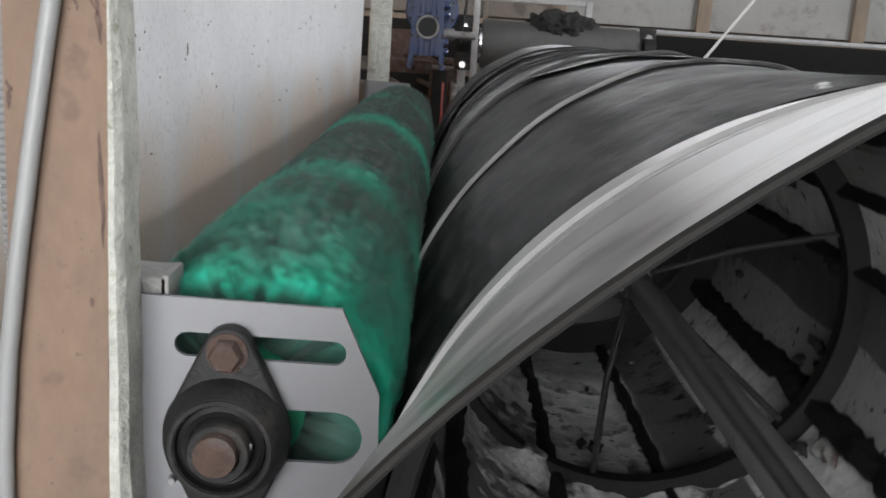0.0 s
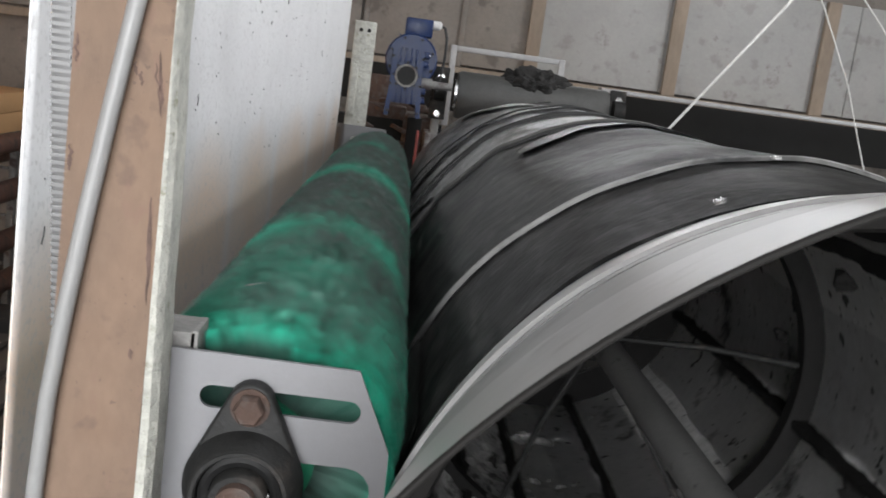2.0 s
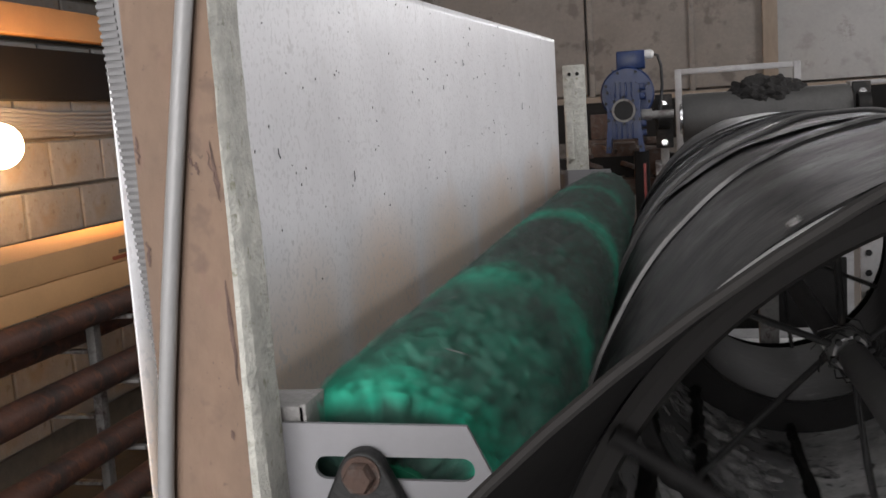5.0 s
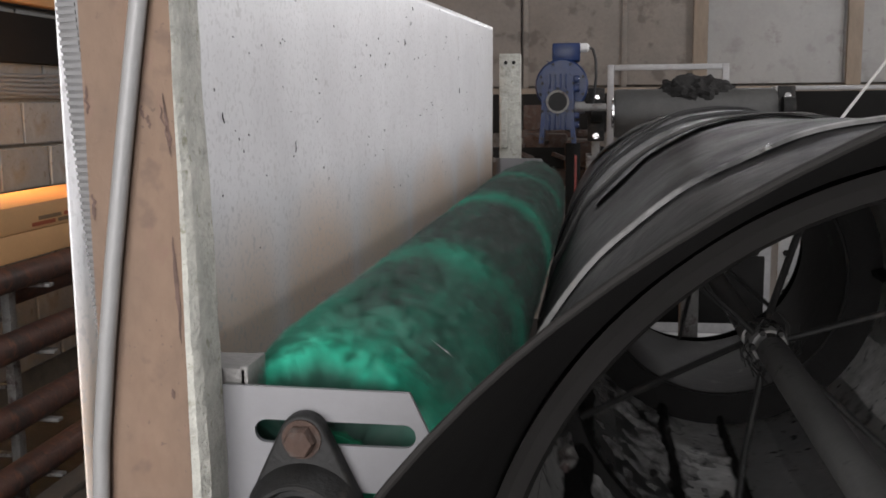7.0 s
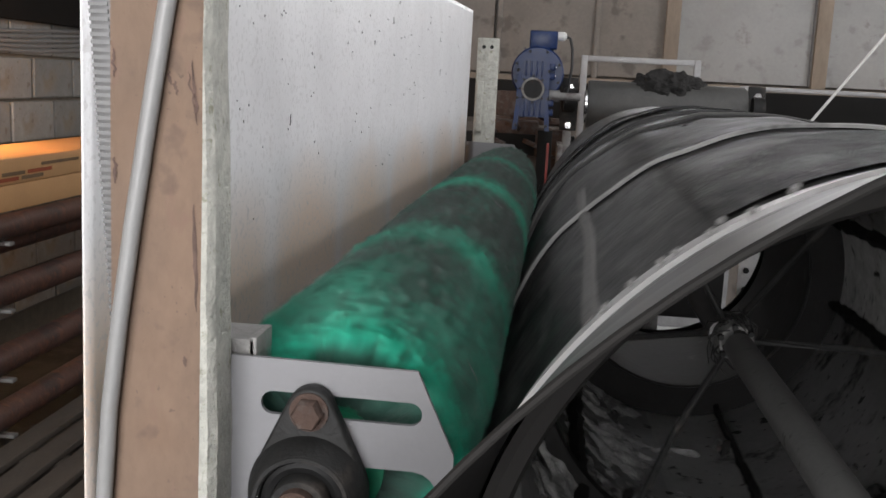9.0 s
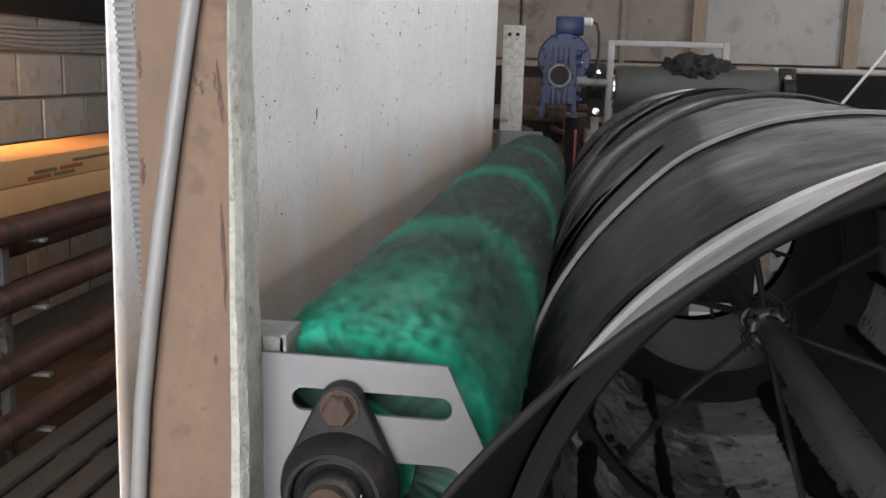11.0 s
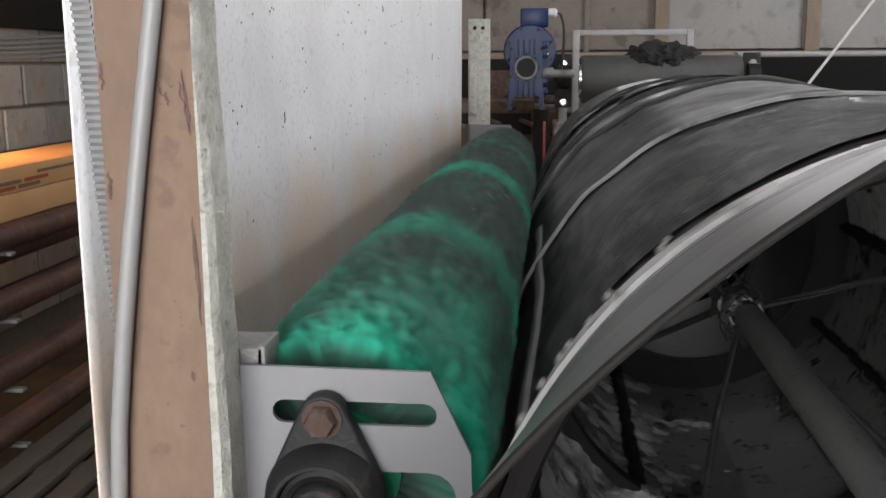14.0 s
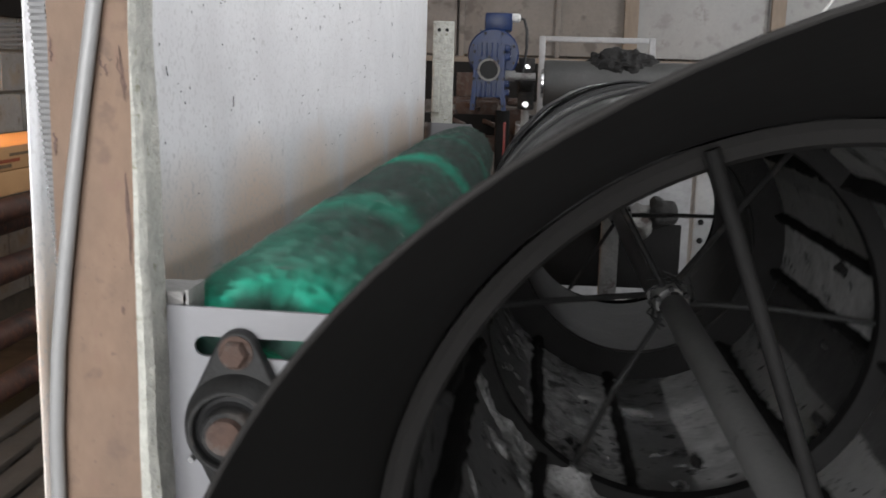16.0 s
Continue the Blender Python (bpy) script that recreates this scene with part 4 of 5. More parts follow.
def bearing():
    cx, cz, y = -0.1495, 1.036, 0.796
    e = empty("flange_bearing", "dark cast-iron two-bolt flange bearing with rusty bolts", "bearing", Matrix.Translation((cx, y, cz)))
    h = 0.0585
    # diamond body: hull of the round boss and the two lugs
    outline = []
    for cc, r, a0, a1 in (((0, h), 0.0165, 28, 152), ((0, 0), 0.0415, 158, 202), ((0, -h), 0.0165, 208, 332), ((0, 0), 0.0415, 338, 382)):
        for k in range(9):
            a = radians(a0 + (a1 - a0) * k / 8)
            outline.append((cc[0] + r * math.cos(a), cc[1] + r * math.sin(a)))
    b = slab(outline, 0.0, -0.014)
    bmesh.ops.bevel(b, geom=[ed for ed in b.edges if ed.calc_face_angle(0) > 0.6], offset=0.0025, segments=3, affect="EDGES", profile=0.5)
    part("body", b, M_CAST, e)
    part("boss", lathe([(-0.012, 0.042), (-0.018, 0.0405), (-0.030, 0.036), (-0.033, 0.034), (-0.033, 0.0295), (-0.016, 0.0285)], "y", 48), M_CAST, e)
    part("collar", lathe([(-0.033, 0.0338), (-0.0345, 0.033), (-0.0345, 0.0305), (-0.033, 0.0297)], "y", 48, closed=True), M_CAST, e, "worn collar edge")
    part("seal", lathe([(-0.020, 0.0295), (-0.029, 0.028), (-0.0305, 0.025), (-0.029, 0.021), (-0.02, 0.02)], "y", 40), M_BLACK, e, "black rubber seal")
    part("inner_ring", lathe([(-0.02, 0.0205), (-0.040, 0.0202), (-0.0415, 0.019), (-0.0415, 0.0142), (-0.03, 0.014)], "y", 40), M_CAST, e)
    part("set_screw", lathe([(0.0, 0.003), (0.0012, 0.0026)], "x", 10, (0.0195, -0.034, 0.004)), M_CHROME, e)
    for s in (1, -1):
        bl = part("bolt", hexhead(0.0108, -0.026, -0.0155, (0, 0, h * s)), M_RUST, e, "rusty hex bolt head")
        part("washer", lathe([(-0.0158, 0.0135), (-0.0140, 0.0135)], "y", 24, (0, 0, h * s)), M_RUST, bl)
    part("grease_nipple", lathe([(-0.03, 0.003), (-0.036, 0.0022)], "y", 10, (-0.03, 0, -0.022)), M_CHROME, e)


def post():
    # a rough-sawn plank on edge with a waney white edge
    e = empty("timber_post", "rough pinkish softwood post with dark bark streak and mouldy white edge", "post", Matrix())
    b = bmesh.new()
    rows_ = []
    N = 60
    for i in range(N + 1):
        z = 0.0 + 2.6 * i / N
        w = 0.0025 * noise.noise(Vector((0, 0, z * 7)))
        ring = [b.verts.new(p) for p in ((-0.2765 + w * 0.4, 0.755, z), (-0.2765 + w * 0.4, 0.80, z), (-0.2165, 0.80, z), (-0.2165 + w, 0.755, z))]
        rows_.append(ring)
    for r0, r1 in zip(rows_, rows_[1:]):
        for j in range(4):
            b.faces.new((r0[j], r0[(j + 1) % 4], r1[(j + 1) % 4], r1[j]))
    b.faces.new(rows_[0])
    b.faces.new(rows_[-1])
    part("plank", b, M_WOOD, e)
    b = bmesh.new()
    rows_ = []
    for i in range(141):
        z = 2.6 * i / 140
        sl = max(-0.006, min(0.004, -0.024 * (z - 1.115)))
        w = 0.002 * noise.noise(Vector((3, 0, z * 14))) + 0.0012 * noise.noise(Vector((8, 0, z * 60)))
        ring = [b.verts.new(p) for p in ((-0.2162, 0.7535 + w, z), (-0.2162, 0.797, z), (-0.2085 + w + sl, 0.797, z), (-0.2075 + w + sl, 0.762 + w, z), (-0.2115 + w * 0.6 + sl * 0.7, 0.7545 + w, z))]
        rows_.append(ring)
    for r0, r1 in zip(rows_, rows_[1:]):
        for j in range(5):
            b.faces.new((r0[j], r0[(j + 1) % 5], r1[(j + 1) % 5], r1[j]))
    b.faces.new(rows_[0])
    b.faces.new(rows_[-1])
    part("waney_edge", b, M_WANE, e, "mouldy white waney edge", smooth=False)
    # dark bark streaks and knots, a millimetre proud
    def streak(x0, z0, x1, z1, w, seed):
        b = bmesh.new()
        L, R = [], []
        n = 14
        for i in range(n + 1):
            s = i / n
            x, z = x0 + (x1 - x0) * s, z0 + (z1 - z0) * s
            ww = w * math.sin(math.pi * (0.06 + 0.88 * s)) * (0.7 + 0.9 * abs(noise.noise(Vector((seed, s * 6, 0)))))
            jx = 0.0016 * noise.noise(Vector((seed + 9, s * 5, 0)))
            L.append(b.verts.new((x - ww + jx, 0.7543, z)))
            R.append(b.verts.new((x + ww * 0.8 + jx, 0.7543, z)))
        for i in range(n):
            b.faces.new((L[i], R[i], R[i + 1], L[i + 1]))
        part("bark_streak", b, M_BARK, e, smooth=False)
    streak(-0.2215, 1.235, -0.219, 1.165, 0.0018, 1)
    streak(-0.226, 1.318, -0.2205, 1.29, 0.0009, 2)
    streak(-0.2235, 1.325, -0.2195, 1.285, 0.0012, 3)
    streak(-0.2385, 1.318, -0.237, 1.309, 0.0014, 4)
    streak(-0.2345, 1.312, -0.233, 1.303, 0.0014, 5)
    streak(-0.274, 1.33, -0.2735, 1.312, 0.0014, 6)
    streak(-0.2735, 1.262, -0.273, 1.245, 0.0016, 7)
    streak(-0.227, 1.135, -0.226, 1.128, 0.0016, 8)
    # ribbed plastic strip on the far edge
    p = empty("plastic_strip", "ribbed milky plastic strip fixed beside the post", "strip", Matrix())
    def lean(bm):                               # the strip leans in behind the plank lower down
        for v in bm.verts:
            v.co.x += 0.066 * (1.42 - v.co.z)
        return bm
    b = lean(box(-0.301, -0.2775, 0.770, 0.774, 1.02, 2.0, 0.0008))
    part("web", b, M_PLASTIC, p)
    b = None
    for i in range(150):
        z = 1.03 + i * 0.0048
        b = box(-0.3012, -0.2885, 0.7688, 0.7698, z, z + 0.0026, bm=b)
    part("rib", lean(b), M_PLASTIC, p, smooth=False)
    # the cable down the post
    pts = []
    for i in range(40):
        z = 2.4 - i * 0.062
        s = (z - 1.05) / 0.3
        x = -0.279 + 0.040 * max(0, min(1.6, s)) ** 1.25 if s > 0 else -0.279 + 0.004 * s
        pts.append((x, 0.7485 - 0.0006 * math.sin(i), z))
    thing("cable", tube(pts, 0.0056, 12), M_CABLE, "thick white electric cable clipped down the post", "cable")


def sheet():
    """The splash sheet between post and far bracket: thin, with worn brown patches low down, specks and scratches."""
    m = material("galvanised_splash_sheet", (0.76, 0.765, 0.775), 0.42, 0.15, dark=0.84, scale=9, fine=300, bump=0.04, stretch=(1, 1, 0.5), stain=(0.62, 0.615, 0.61), stain_scale=14, stain_at=0.6)
    n, link = m.node_tree.nodes, m.node_tree.links.new
    bs = n["Principled BSDF"]
    src = bs.inputs["Base Color"].links[0].from_socket
    at = n.new("ShaderNodeAttribute")
    at.attribute_name = "grime"
    mx = n.new("ShaderNodeMixRGB")
    link(at.outputs["Fac"], mx.inputs[0])
    link(src, mx.inputs[1])
    mx.inputs[2].default_value = (0.68, 0.54, 0.425, 1)
    link(mx.outputs[0], bs.inputs["Base Color"])
    spots(m, 160, 0.57, (0.5, 0.5, 0.5), 0.45)
    spots(m, 45, 0.66, (0.46, 0.455, 0.45), 0.5)
    e = empty("splash_sheet", "galvanised splash sheet with brown grime streaks behind the brush", "metal sheet", Matrix())
    NY, NZ = 150, 60
    P0, P1 = Vector((-0.325, 0.82, 0)), Vector((-0.247, 3.33, 0))
    z0, z1 = 0.85, 1.545
    V, F, G = [], [], []
    rng = np.random.default_rng(2)
    for j in range(NZ + 1):
        for i in range(NY + 1):
            s = i / NY
            p = P0.lerp(P1, s)
            zt = z1 - 0.05 * (1 - s)
            z = z0 + (zt - z0) * j / NZ
            p.x += 0.004 * math.sin(s * 5) * math.sin(z * 3)
            V.append((p.x, p.y, z))
            gap = max(math.exp(-((s - c - 0.02 * (z - 1.13)) / w) ** 2) for c, w in ((0.18, 0.012), (0.318, 0.010), (0.48, 0.009), (0.70, 0.012), (0.87, 0.010)))
            hump = max(h * math.exp(-((s - c) / w) ** 2) for c, w, h in ((0.05, 0.09, 0.8), (0.13, 0.08, 0.85), (0.25, 0.085, 1.0), (0.395, 0.09, 0.9), (0.585, 0.12, 1.0), (0.785, 0.11, 1.05), (0.95, 0.10, 1.0)))
            top = 1.135 + 0.10 * hump + 0.012 * noise.noise(Vector((s * 40, 0, 3)))
            g = max(0.0, min(1.0, (top - z) / 0.12)) ** 0.9
            g *= (0.72 + 0.28 * hump) * (0.9 + 0.3 * noise.noise(Vector((s * 14, z * 6, 1))))
            g *= 1.0 - 0.6 * gap
            if z < 1.10:
                g *= max(0.75, 1 - (1.10 - z) / 0.3)
            G.append(max(0.0, min(0.85, g)))
    for j in range(NZ):
        for i in range(NY):
            a = j * (NY + 1) + i
            F.append((a, a + 1, a + NY + 2, a + NY + 1))
    me = bpy.data.meshes.new("sheet")
    me.from_pydata(V, [], F)
    at = me.attributes.new("grime", "FLOAT", "POINT")
    at.data.foreach_set("value", np.array(G, dtype=np.float32))
    me.materials.append(m)
    me.polygons.foreach_set("use_smooth", [True] * len(me.polygons))
    ob = new("sheet", me)
    ob.parent = e
    sol = ob.modifiers.new("thick", "SOLIDIFY")
    sol.thickness, sol.offset = 0.0018, -1
    part("bright_edge", box(-0.2485, -0.2455, 3.3305, 3.334, 0.86, 1.545, 0.0008), M_CHROME, e, "bright cut edge")
    # specks and short scratches
    for i in range(150):
        big = i % 11 == 0
        s = rng.uniform(0.02, 0.97) ** 1.2
        z = rng.uniform(1.14, 1.56)
        h = rng.uniform(0.003, 0.0075) if big else rng.uniform(0.0006, 0.0018)
        p = P0.lerp(P1, s)
        w = (0.0006 + 0.0012 * s) * (1 if big else rng.uniform(0.5, 1.1))
        b = bmesh.new()
        L = []
        for k in range(6):                      # a short crooked stroke
            u = k / 5
            o = w * 1.6 * math.sin(u * 5 + i) if big else 0
            ww = w * math.sin(math.pi * (0.15 + 0.7 * u))
            L.append([b.verts.new((dx, o + sy * ww, h * (2 * u - 1))) for dx, sy in ((-0.0004, -1), (-0.0004, 1), (0.0004, 1), (0.0004, -1))])
        for r0, r1 in zip(L, L[1:]):
            for q in range(4):
                b.faces.new((r0[q], r0[(q + 1) % 4], r1[(q + 1) % 4], r1[q]))
        b.faces.new(L[0])
        b.faces.new(L[-1])
        part("scratch", b, M_MARK, e, m=pose(p.x + 0.0022 + 0.004 * math.sin(s * 5) * math.sin(z * 3), p.y, z, rng.uniform(-20, 20), 0, 0), smooth=False)


# ---- far machinery ----
def gearmotor():
    e = empty("gear_motor", "blue worm gear motor with black cable", "motor", Matrix.Translation((-0.045, 3.55, 1.313)))
    b = slab([(-0.040, -0.092), (0.040, -0.092), (0.046, -0.05), (0.047, 0.05), (0.04, 0.092), (-0.04, 0.092), (-0.047, 0.05), (-0.046, -0.05)], -0.05, 0.045,
             holes=[[(0.033 * math.cos(2 * math.pi * k / 20), 0.033 * math.sin(2 * math.pi * k / 20)) for k in range(20)]])
    part("gearbox", b, M_BLUE, e, smooth=False)
    part("bore", lathe([(-0.058, 0.038), (-0.058, 0.031), (0.02, 0.030), (0.02, 0.038)], "y", 28, closed=True), M_STEELDK, e, "bare steel bore ring")
    for k in range(8):
        a = 2 * math.pi * k / 8
        part("bolt", hexhead(0.0045, -0.056, -0.05, (0.043 * math.cos(a), 0, 0.043 * math.sin(a))), M_CAST, e)
    for sx in (-1, 1):                          # splayed side cheeks that end in two feet
        b = slab([(sx * 0.040, 0.085), (sx * 0.051, 0.085), (sx * 0.054, -0.05), (sx * 0.062, -0.136), (sx * 0.046, -0.136), (sx * 0.040, -0.07)], -0.056, 0.048)
        part("cheek", b, M_BLUE, e, smooth=False)
        for z in (-0.12, -0.03, 0.06):
            part("bolt", hexhead(0.005, -0.061, -0.056, (sx * 0.050, 0, z)), M_CAST, e)
    # black disc across the bore: the hole's darkness put into colour
    part("bore_back", lathe([(-0.0545, 0.0312), (-0.051, 0.0312)], "y", 24), M_BLACK, e, "black disc for the dark inside the bore")
    for x in (-0.026, -0.009, 0.009, 0.026):
        part("rib", box(x - 0.003, x + 0.003, -0.057, -0.05, -0.09, -0.042, 0.001), M_BLUE, e)
        part("rib", box(x - 0.003, x + 0.003, -0.057, -0.05, 0.042, 0.09, 0.001), M_BLUE, e)
    for z in (-0.075, -0.045, 0.045, 0.075):
        part("bolt", hexhead(0.006, -0.058, -0.05, (0.066, 0.03, z)), M_CHROME, e)
        part("lug", box(0.05, 0.07, -0.03, 0.03, z - 0.01, z + 0.01, 0.002), M_BLUE, e)
    part("motor_flange", lathe([(0.046, 0.05), (0.046, 0.084), (0.052, 0.089), (0.066, 0.089), (0.072, 0.084), (0.08, 0.066)], "y", 48, (0.011, 0, 0.054)), M_BLUE, e)
    for k in range(8):
        a = 2 * math.pi * (k + 0.5) / 8
        part("bolt", hexhead(0.005, 0.04, 0.046, (0.011 + 0.077 * math.cos(a), 0, 0.054 + 0.077 * math.sin(a))), M_CAST, e)
    part("motor_body", lathe([(0.08, 0.06), (0.1, 0.072), (0.26, 0.072), (0.28, 0.055)], "y", 36, (0.011, 0, 0.075)), M_BLUE, e)
    for k in range(14):                         # cooling fins
        a = 2 * math.pi * k / 14
        part("fin", box(0.068, 0.08, 0.1, 0.25, -0.002, 0.002), M_BLUE, e, m=Matrix.Translation((0.011, 0, 0.075)) @ Matrix.Rotation(a, 4, "Y"))
    part("terminal_box", box(-0.022, 0.072, 0.06, 0.17, 0.136, 0.196, 0.005), M_BLUE, e)
    part("cable_gland", lathe([(0.0, 0.015), (0.022, 0.016), (0.03, 0.009)], "x", 14, (0.072, 0.08, 0.18)), M_WHITE, e, "white cable gland")
    part("motor_cable", tube([(0.10, 0.08, 0.18), (0.114, 0.08, 0.175), (0.124, 0.08, 0.14), (0.126, 0.08, 0.08), (0.12, 0.08, 0.02), (0.11, 0.08, -0.04)], 0.005, 8), M_WIRE, e, "black motor cable")
    part("output_shaft", lathe([(0.055, 0.02), (0.09, 0.02), (0.09, 0.013), (0.16, 0.013)], "x", 20, (0, 0.03, -0.02)), M_STEELDK, e)


def conveyor():
    e = empty("conveyor_head", "grey conveyor head pulley in bearings, heaped with black mud", "conveyor", Matrix())
    part("pulley", lathe([(0.15, 0.03), (0.15, 0.083), (0.16, 0.087), (0.70, 0.087), (0.71, 0.083), (0.71, 0.03)], "x", 40, (0, 3.86, 1.268)), M_PULLEY, e)
    part("pulley_collar", lathe([(0.141, 0.03), (0.141, 0.052), (0.149, 0.052)], "x", 28, (0, 3.84, 1.268)), M_CHROME, e, "bright steel collar")
    for x in (0.085, 0.745):
        bb = part("bearing_block", lathe([(x - 0.02, 0.02), (x - 0.02, 0.042), (x + 0.02, 0.042), (x + 0.02, 0.02)], "x", 24, (0, 3.80, 1.28)), M_CAST, e)
        part("bearing_plate", box(x - 0.03, x + 0.03, 3.83, 3.845, 1.17, 1.36, 0.003), M_CAST, e)
        for dz in (-0.075, 0.06):
            part("bolt", hexhead(0.014, 3.81, 3.83, (x, 0, 1.265 + dz)), M_CHROME, bb)
    # arch guard
    for x0, x1, za, zb in ((0.138, 0.166, 1.12, 1.462), (0.606, 0.634, 1.12, 1.462)):
        part("guard_leg", box(x0, x1, 4.45, 4.475, za, zb, 0.003), M_FRAME, e)
    part("guard_top", box(0.166, 0.606, 4.45, 4.475, 1.438, 1.462, 0.003), M_FRAME, e)
    part("side_beam", box(-0.6, 0.12, 4.0, 4.1, 1.02, 1.14, 0.004), M_DARKBEAM, e)
    b = bmesh.new()
    bmesh.ops.create_icosphere(b, subdivisions=5, radius=1)
    for v in b.verts:
        q = Vector((v.co.x * 0.135, v.co.y * 0.075, v.co.z * 0.062))
        out = Vector((v.co.x, v.co.y, v.co.z * 1.2)).normalized()
        v.co = q + out * (0.014 * noise.noise(q * 18) + 0.016 * noise.noise(q * 42) + 0.008 * noise.noise(q * 95))
    thing("mud_heap", b, M_MUD, "lumpy heap of black mud on the conveyor pulley", "mud", Matrix.Translation((0.435, 3.86, 1.335)), kind="stuff")


def far_things():
    e = empty("white_post", "flaking white-painted timber upright with bolt holes", "post", Matrix())
    part("board", box(-0.226, -0.158, 3.36, 3.40, 0.0, 1.465, 0.003), M_WANE, e)
    # bolt holes as black discs on the board: their dark is painted, not cut
    for x, z in ((-0.205, 1.437), (-0.18, 1.437)):
        part("hole", lathe([(3.3585, 0.006), (3.3595, 0.006)], "y", 12, (x, 0, z)), M_BLACK, e)
    part("cleat", box(-0.222, -0.20, 3.345, 3.359, 1.17, 1.33, 0.003), M_WANE, e)
    thing("steel_beam", box(-1.6, 3.8, 5.15, 5.3, 1.16, 1.35, 0.006), M_DARKBEAM, "long black steel beam across the shed", "beam")
    thing("steel_beam", box(0.9, 3.8, 4.9, 5.0, 1.352, 1.372, 0.004), M_FRAME, "thin grey rail along the beam", "rail")
    # rusty scrap under the motor
    rng = random.Random(4)
    for i in range(16):
        x, z = rng.uniform(-0.22, 0.07), rng.uniform(1.03, 1.22)
        b = box(-0.03, 0.03, -0.012, 0.012, -0.008, 0.008, 0.002)
        thing("rusty_bar", b, M_RUST, "short rusty steel offcut in the frame", "scrap", pose(x, 3.95 + rng.uniform(-0.1, 0.2), z, rng.uniform(-30, 30), rng.uniform(-25, 25), rng.uniform(-40, 40)), group="scrap under the motor")
    e = empty("machine_frame", "dark rusty machine frame under the motor", "frame", Matrix())
    part("cross_bar", box(-0.3, 0.12, 3.9, 4.0, 1.0, 1.06, 0.003), M_RUST, e)
    part("cross_bar", box(-0.25, 0.06, 4.2, 4.25, 1.17, 1.2, 0.003), M_RUST, e)
    part("upright", box(-0.02, 0.03, 3.62, 3.67, 0, 1.173, 0.003), M_HOOP, e)
    part("upright", box(0.07, 0.1, 3.85, 3.9, 0, 1.17, 0.003), M_STEELDK, e)
    part("gear_case", box(-0.19, -0.02, 4.02, 4.16, 1.07, 1.19, 0.012), M_RUST, e, "rusty brown gear case")
    part("gear_case", box(-0.03, 0.09, 3.98, 4.12, 1.02, 1.165, 0.014), M_RUST, e)
    part("rusty_board", box(-0.20, -0.09, 4.25, 4.27, 1.2, 1.3, 0.003), M_RUST, e)
    part("red_guard", box(0.012, 0.02, 3.42, 3.47, 0.95, 1.14, 0.002), M_RED, e)
    thing("string", tube([(0.70, 3.3, 1.11), (0.80, 3.3, 1.252), (1.09, 3.3, 1.66), (2.17, 3.3, 3.198)], 0.0046, 8), M_STRING, "taut white string rising behind the drum", "string")


def hopper():
    e = empty("discharge_hopper", "dark steel discharge hopper beyond the drum", "hopper", Matrix())
    part("panel", box(0.05, 0.672, 3.72, 3.74, 0.53, 0.77, 0.003), M_HOOP, e)
    part("panel", box(0.05, 0.07, 3.74, 4.3, 0.35, 1.12, 0.003), M_STEELDK, e)
    part("chute_floor", box(0.05, 0.80, 3.745, 4.3, 0.35, 0.36, 0.002), M_WHITE, e, "pale worn chute floor")
    part("back_panel", box(0.05, 0.80, 4.305, 4.32, 0.35, 1.02, 0.003), M_FRAME, e)
    for k, (x, z) in enumerate(((0.52, 0.80), (0.60, 0.83), (0.44, 0.79), (0.36, 0.82))):
        bb = bmesh.new()
        bmesh.ops.create_icosphere(bb, subdivisions=3, radius=0.06)
        for v in bb.verts:
            v.co *= 1 + 0.5 * noise.noise(v.co * 25 + Vector((k * 9, 0, 0)))
        part("muck_lump", bb, M_MUD if k % 2 else M_STEELDK, e, m=Matrix.Translation((x, 3.75, z - 0.02)))
    part("foot", box(0.28, 0.34, 3.76, 3.82, 0.0, 0.349, 0.003), M_STEELDK, e)
    thing("string", tube([(2.16, 4.6, 1.02), (2.12, 4.6, 1.10), (1.94, 4.6, 1.532), (1.78, 4.6, 1.823), (1.5, 4.6, 2.3), (1.0, 4.6, 3.198)], 0.0034, 6), M_STRING, "thin pale string hanging before the far wall", "string")
    thing("string", tube([(2.6, 4.7, 1.22), (2.067, 4.6, 1.775), (1.94, 4.6, 1.906), (0.9, 4.5, 3.198)], 0.0034, 6), M_STRING, "thin pale string slanting before the far wall", "string")


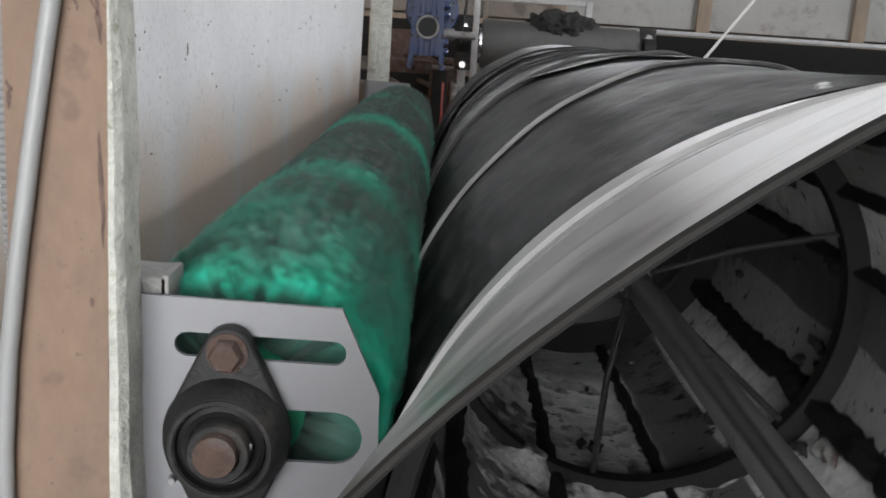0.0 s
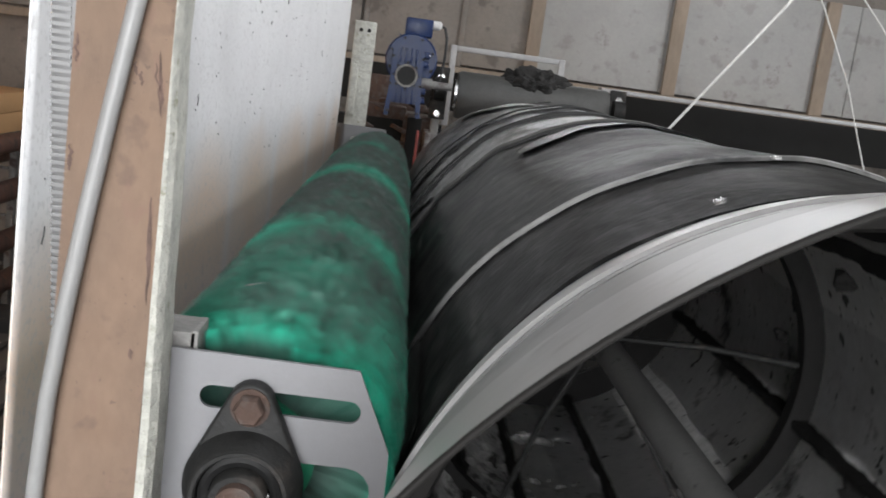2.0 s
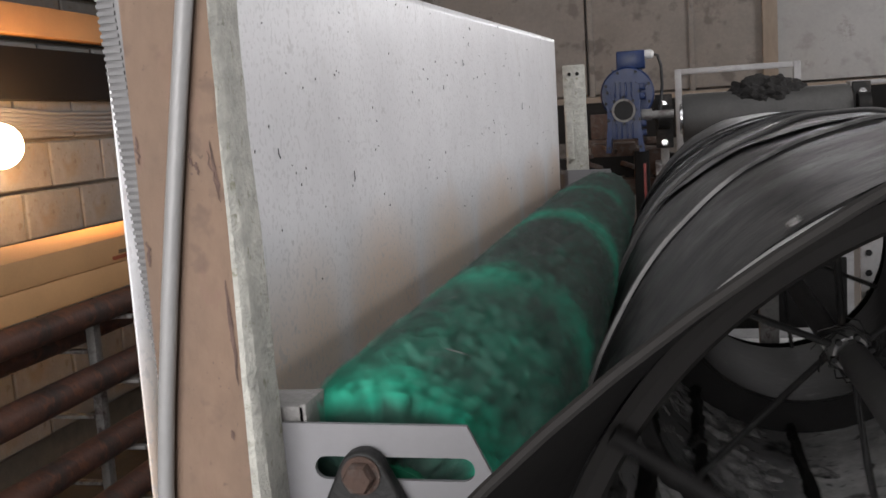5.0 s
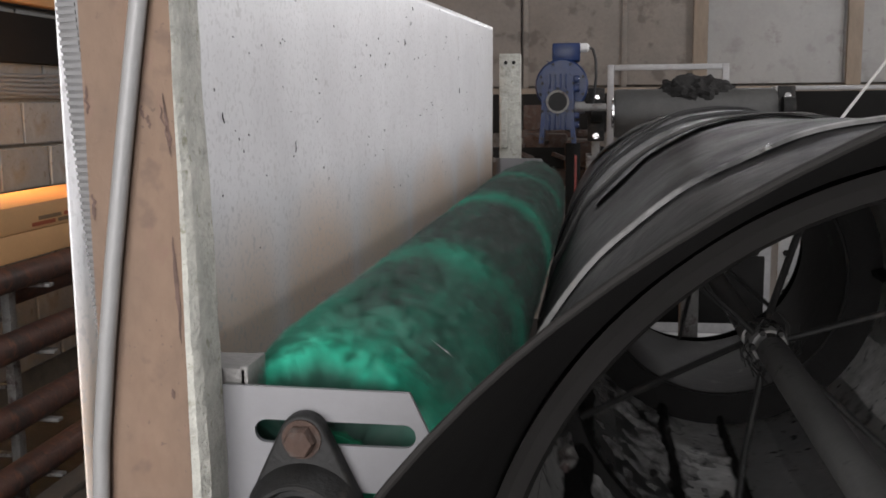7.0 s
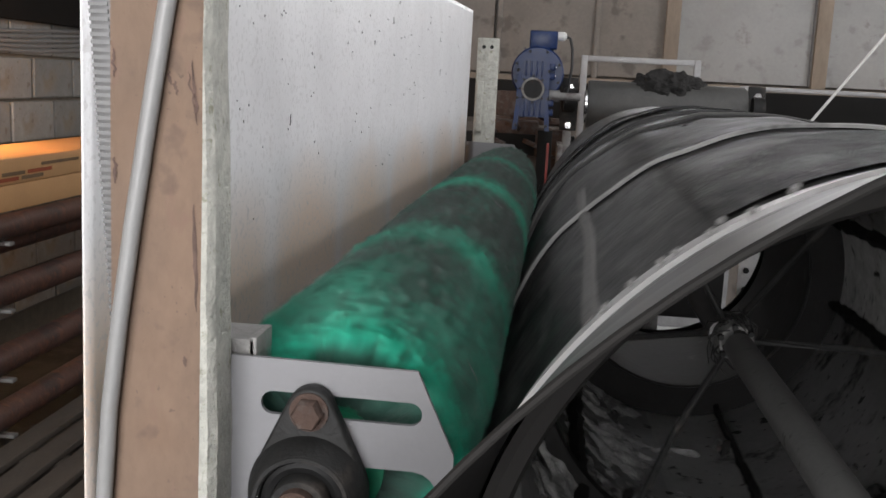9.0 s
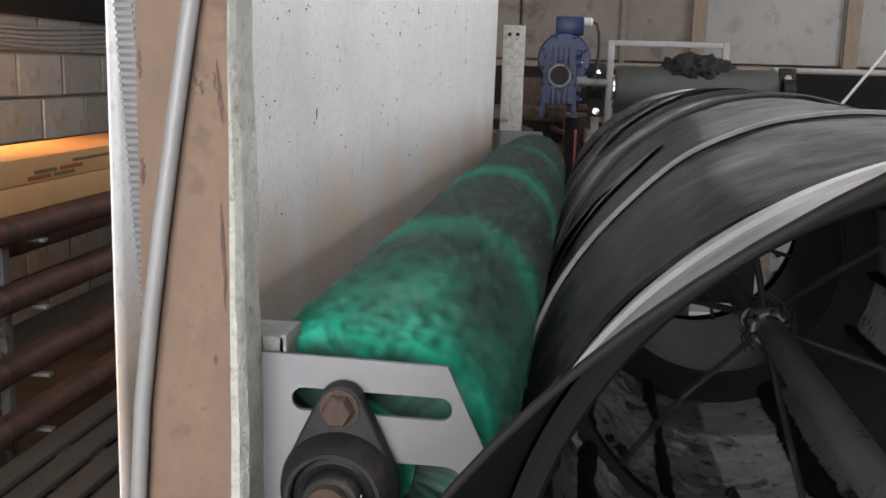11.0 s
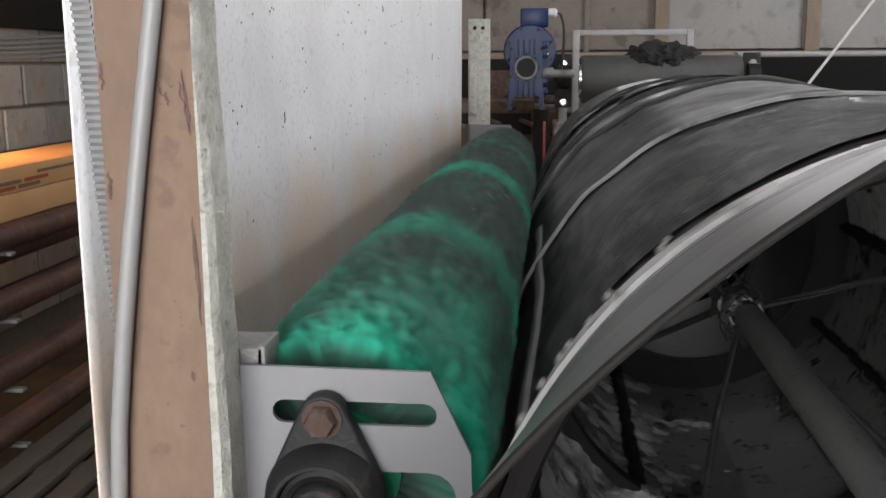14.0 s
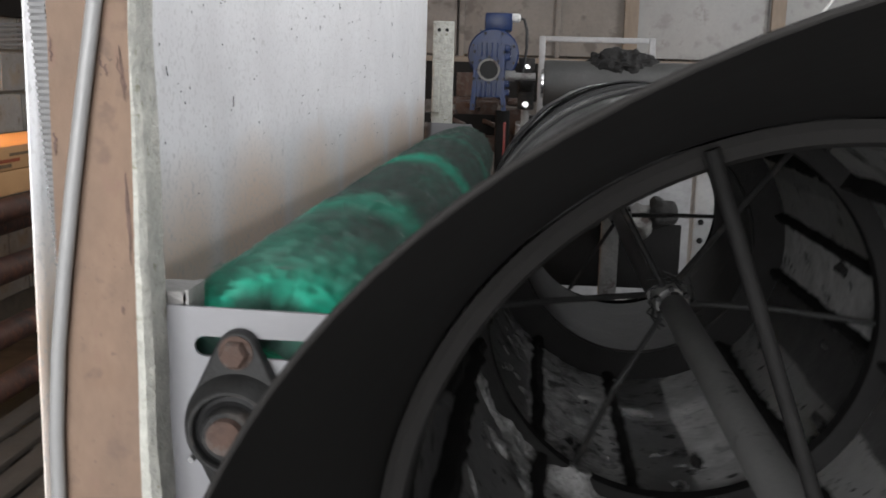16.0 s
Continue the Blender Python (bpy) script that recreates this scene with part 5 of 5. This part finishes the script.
def left_side():
    # racks of rusty pipes, cartons on top, wall cables and the bulb
    for k, (x, z, r) in enumerate(((-1.66, 0.805, 0.04), (-1.67, 0.596, 0.045), (-1.68, 0.371, 0.045), (-1.68, 0.186, 0.045), (-1.86, 0.694, 0.04))):
        b = lathe([(-0.4, r - 0.005), (-0.4, r), (5.4, r), (5.4, r - 0.005)], "y", 24, closed=True)
        thing("steel_pipe", b, M_PIPE, "long rusty red-brown steel pipe on a rack", "pipe", Matrix.Translation((x, 0, z)), group="pipes on the rack")
    e = empty("pipe_rack", "dark steel rack carrying pipes along the block wall", "rack", Matrix())
    for y in (0.9, 3.05, 4.8):
        part("upright", box(-1.79, -1.76, y, y + 0.04, 0.0, 0.78, 0.002), M_STEELDK, e)
        for z in (0.764, 0.549, 0.324, 0.139):
            part("arm", box(-1.755, -1.62, y, y + 0.03, z - 0.012, z, 0.002), M_STEELDK, e)
        for z in (0.649, 0.429, 0.199):
            part("arm", box(-1.95, -1.795, y, y + 0.03, z - 0.012, z, 0.002), M_STEELDK, e)
    for k, (x0, x1, z0, z1, y0, y1) in enumerate(((-1.98, -1.67, 0.847, 0.93, 1.3, 4.9), (-1.97, -1.67, 0.932, 1.015, 1.2, 4.8))):
        c = thing("carton", box(x0, x1, y0, y1, z0, z1, 0.004), M_CARTON, "long tan cardboard carton lying on the pipes", "carton", group="cartons on the pipes")
        if k == 1:
            for a, bb, z, h, mt in ((3.35, 3.62, 0.985, 0.005, M_INKB), (3.10, 3.24, 0.965, 0.006, M_INKB), (3.26, 3.42, 0.965, 0.006, M_INKR), (3.06, 3.2, 0.948, 0.006, M_INKR), (3.22, 3.36, 0.948, 0.006, M_INKB)):
                part("print_bar", box(x1 + 0.001, x1 + 0.0025, a, bb, z - h, z + h), mt, c, smooth=False)
    for i in range(5):
        z = 1.385 + 0.02 * i
        pts = [(-2.38, 0.5 + 0.2 * j, z + 0.018 * math.sin(j * 0.55 + 0.2 * i) + 0.004 * noise.noise(Vector((i * 5, j, 0)))) for j in range(28)]
        thing("wall_cable", tube(pts, 0.009, 8), M_CABLE, "grey cable sagging along the block wall", "cable", group="cables on the wall")
    e = empty("wall_lamp", "glowing round bulkhead lamp on the block wall", "lamp", Matrix.Translation((-2.25, 3.42, 1.33)))
    part("base", lathe([(-0.15, 0.09), (-0.12, 0.09), (-0.10, 0.06)], "x", 24), M_PLASTIC, e)
    b = bmesh.new()
    bmesh.ops.create_uvsphere(b, u_segments=24, v_segments=14, radius=0.085)
    g = part("globe", b, M_GLOW, e, "glowing warm white globe", m=Matrix.Translation((-0.04, 0, 0)))
    thing("timber_joist", box(-2.36, -2.28, 1.0, 5.9, 1.745, 1.86, 0.004), M_CARTON, "tan timber joist along the block wall", "joist")
    thing("wall_beam", box(-2.395, -2.30, 1.0, 5.9, 1.50, 1.70, 0.004), M_DARKBEAM, "grimy black beam along the block wall", "beam")
    thing("ceiling_board", box(-2.43, -1.2, 1.5, 6.0, 1.95, 1.98, 0.003), M_BATTEN, "weathered low boarding over the pipe rack", "board")
    # slatted pallet low by the rack
    e = empty("pallet", "old slatted pallet on the floor by the rack", "pallet", Matrix())
    for i in range(6):
        x = -1.60 + i * 0.115
        part("slat", box(x, x + 0.08, 1.7, 3.9, 0.121, 0.142, 0.002), M_PALLET, e)
    for y in (1.72, 2.3, 2.9, 3.5):
        part("bearer", box(-1.60, -0.95, y, y + 0.08, 0, 0.119, 0.003), M_PALLET, e)


def under_drum():
    # the dark trough under the drum and its stands
    e = empty("drum_stand", "dark steel stand carrying the drum axle", "stand", Matrix())
    part("leg", box(0.31, 0.37, 0.13, 0.17, 0.0, 0.83, 0.003), M_STEELDK, e)
    part("leg", box(0.36, 0.42, 3.46, 3.50, 0.0, 0.88, 0.003), M_STEELDK, e)
    part("shaft", tube([(0.351, 2.0, 0.885), (0.365, 2.6, 0.88), (0.393, 3.46, 0.88)], 0.0225, 18, wobble=0.05), M_AXLE, e, "fixed grimy steel shaft")
    pl = part("end_plate", box(0.678, 0.80, 3.52, 3.53, 0.5, 1.05, 0.002), M_WHITE, e, "white bolted end plate")
    for z in (0.62, 0.685, 0.75, 0.815):
        part("bolt", hexhead(0.011, 3.512, 3.5195, (0.702, 0, z)), M_CAST, pl)


structure()
block_wall()
DRUM_OB = drum()
muck_bed()
BRUSH_OB = brush()
bracket("near_bracket", 0.796, False, "grey slotted steel bracket plate holding the brush bearing")
bracket("far_bracket", 3.335, True, "grey slotted steel bracket plate at the brush's far end")
bearing()
post()
sheet()
gearmotor()
conveyor()
far_things()
hopper()
left_side()
under_drum()


def motions():
    walk(DRUM_OB, [(i * 0.5, pose(*DRUM, 0, OMEGA * i * 0.5, K)) for i in range(33)])
    walk(BRUSH_OB, [(i * 0.1, pose(*BRUSH, 0, -34.9 * i, -0.88)) for i in range(161)])


motions()
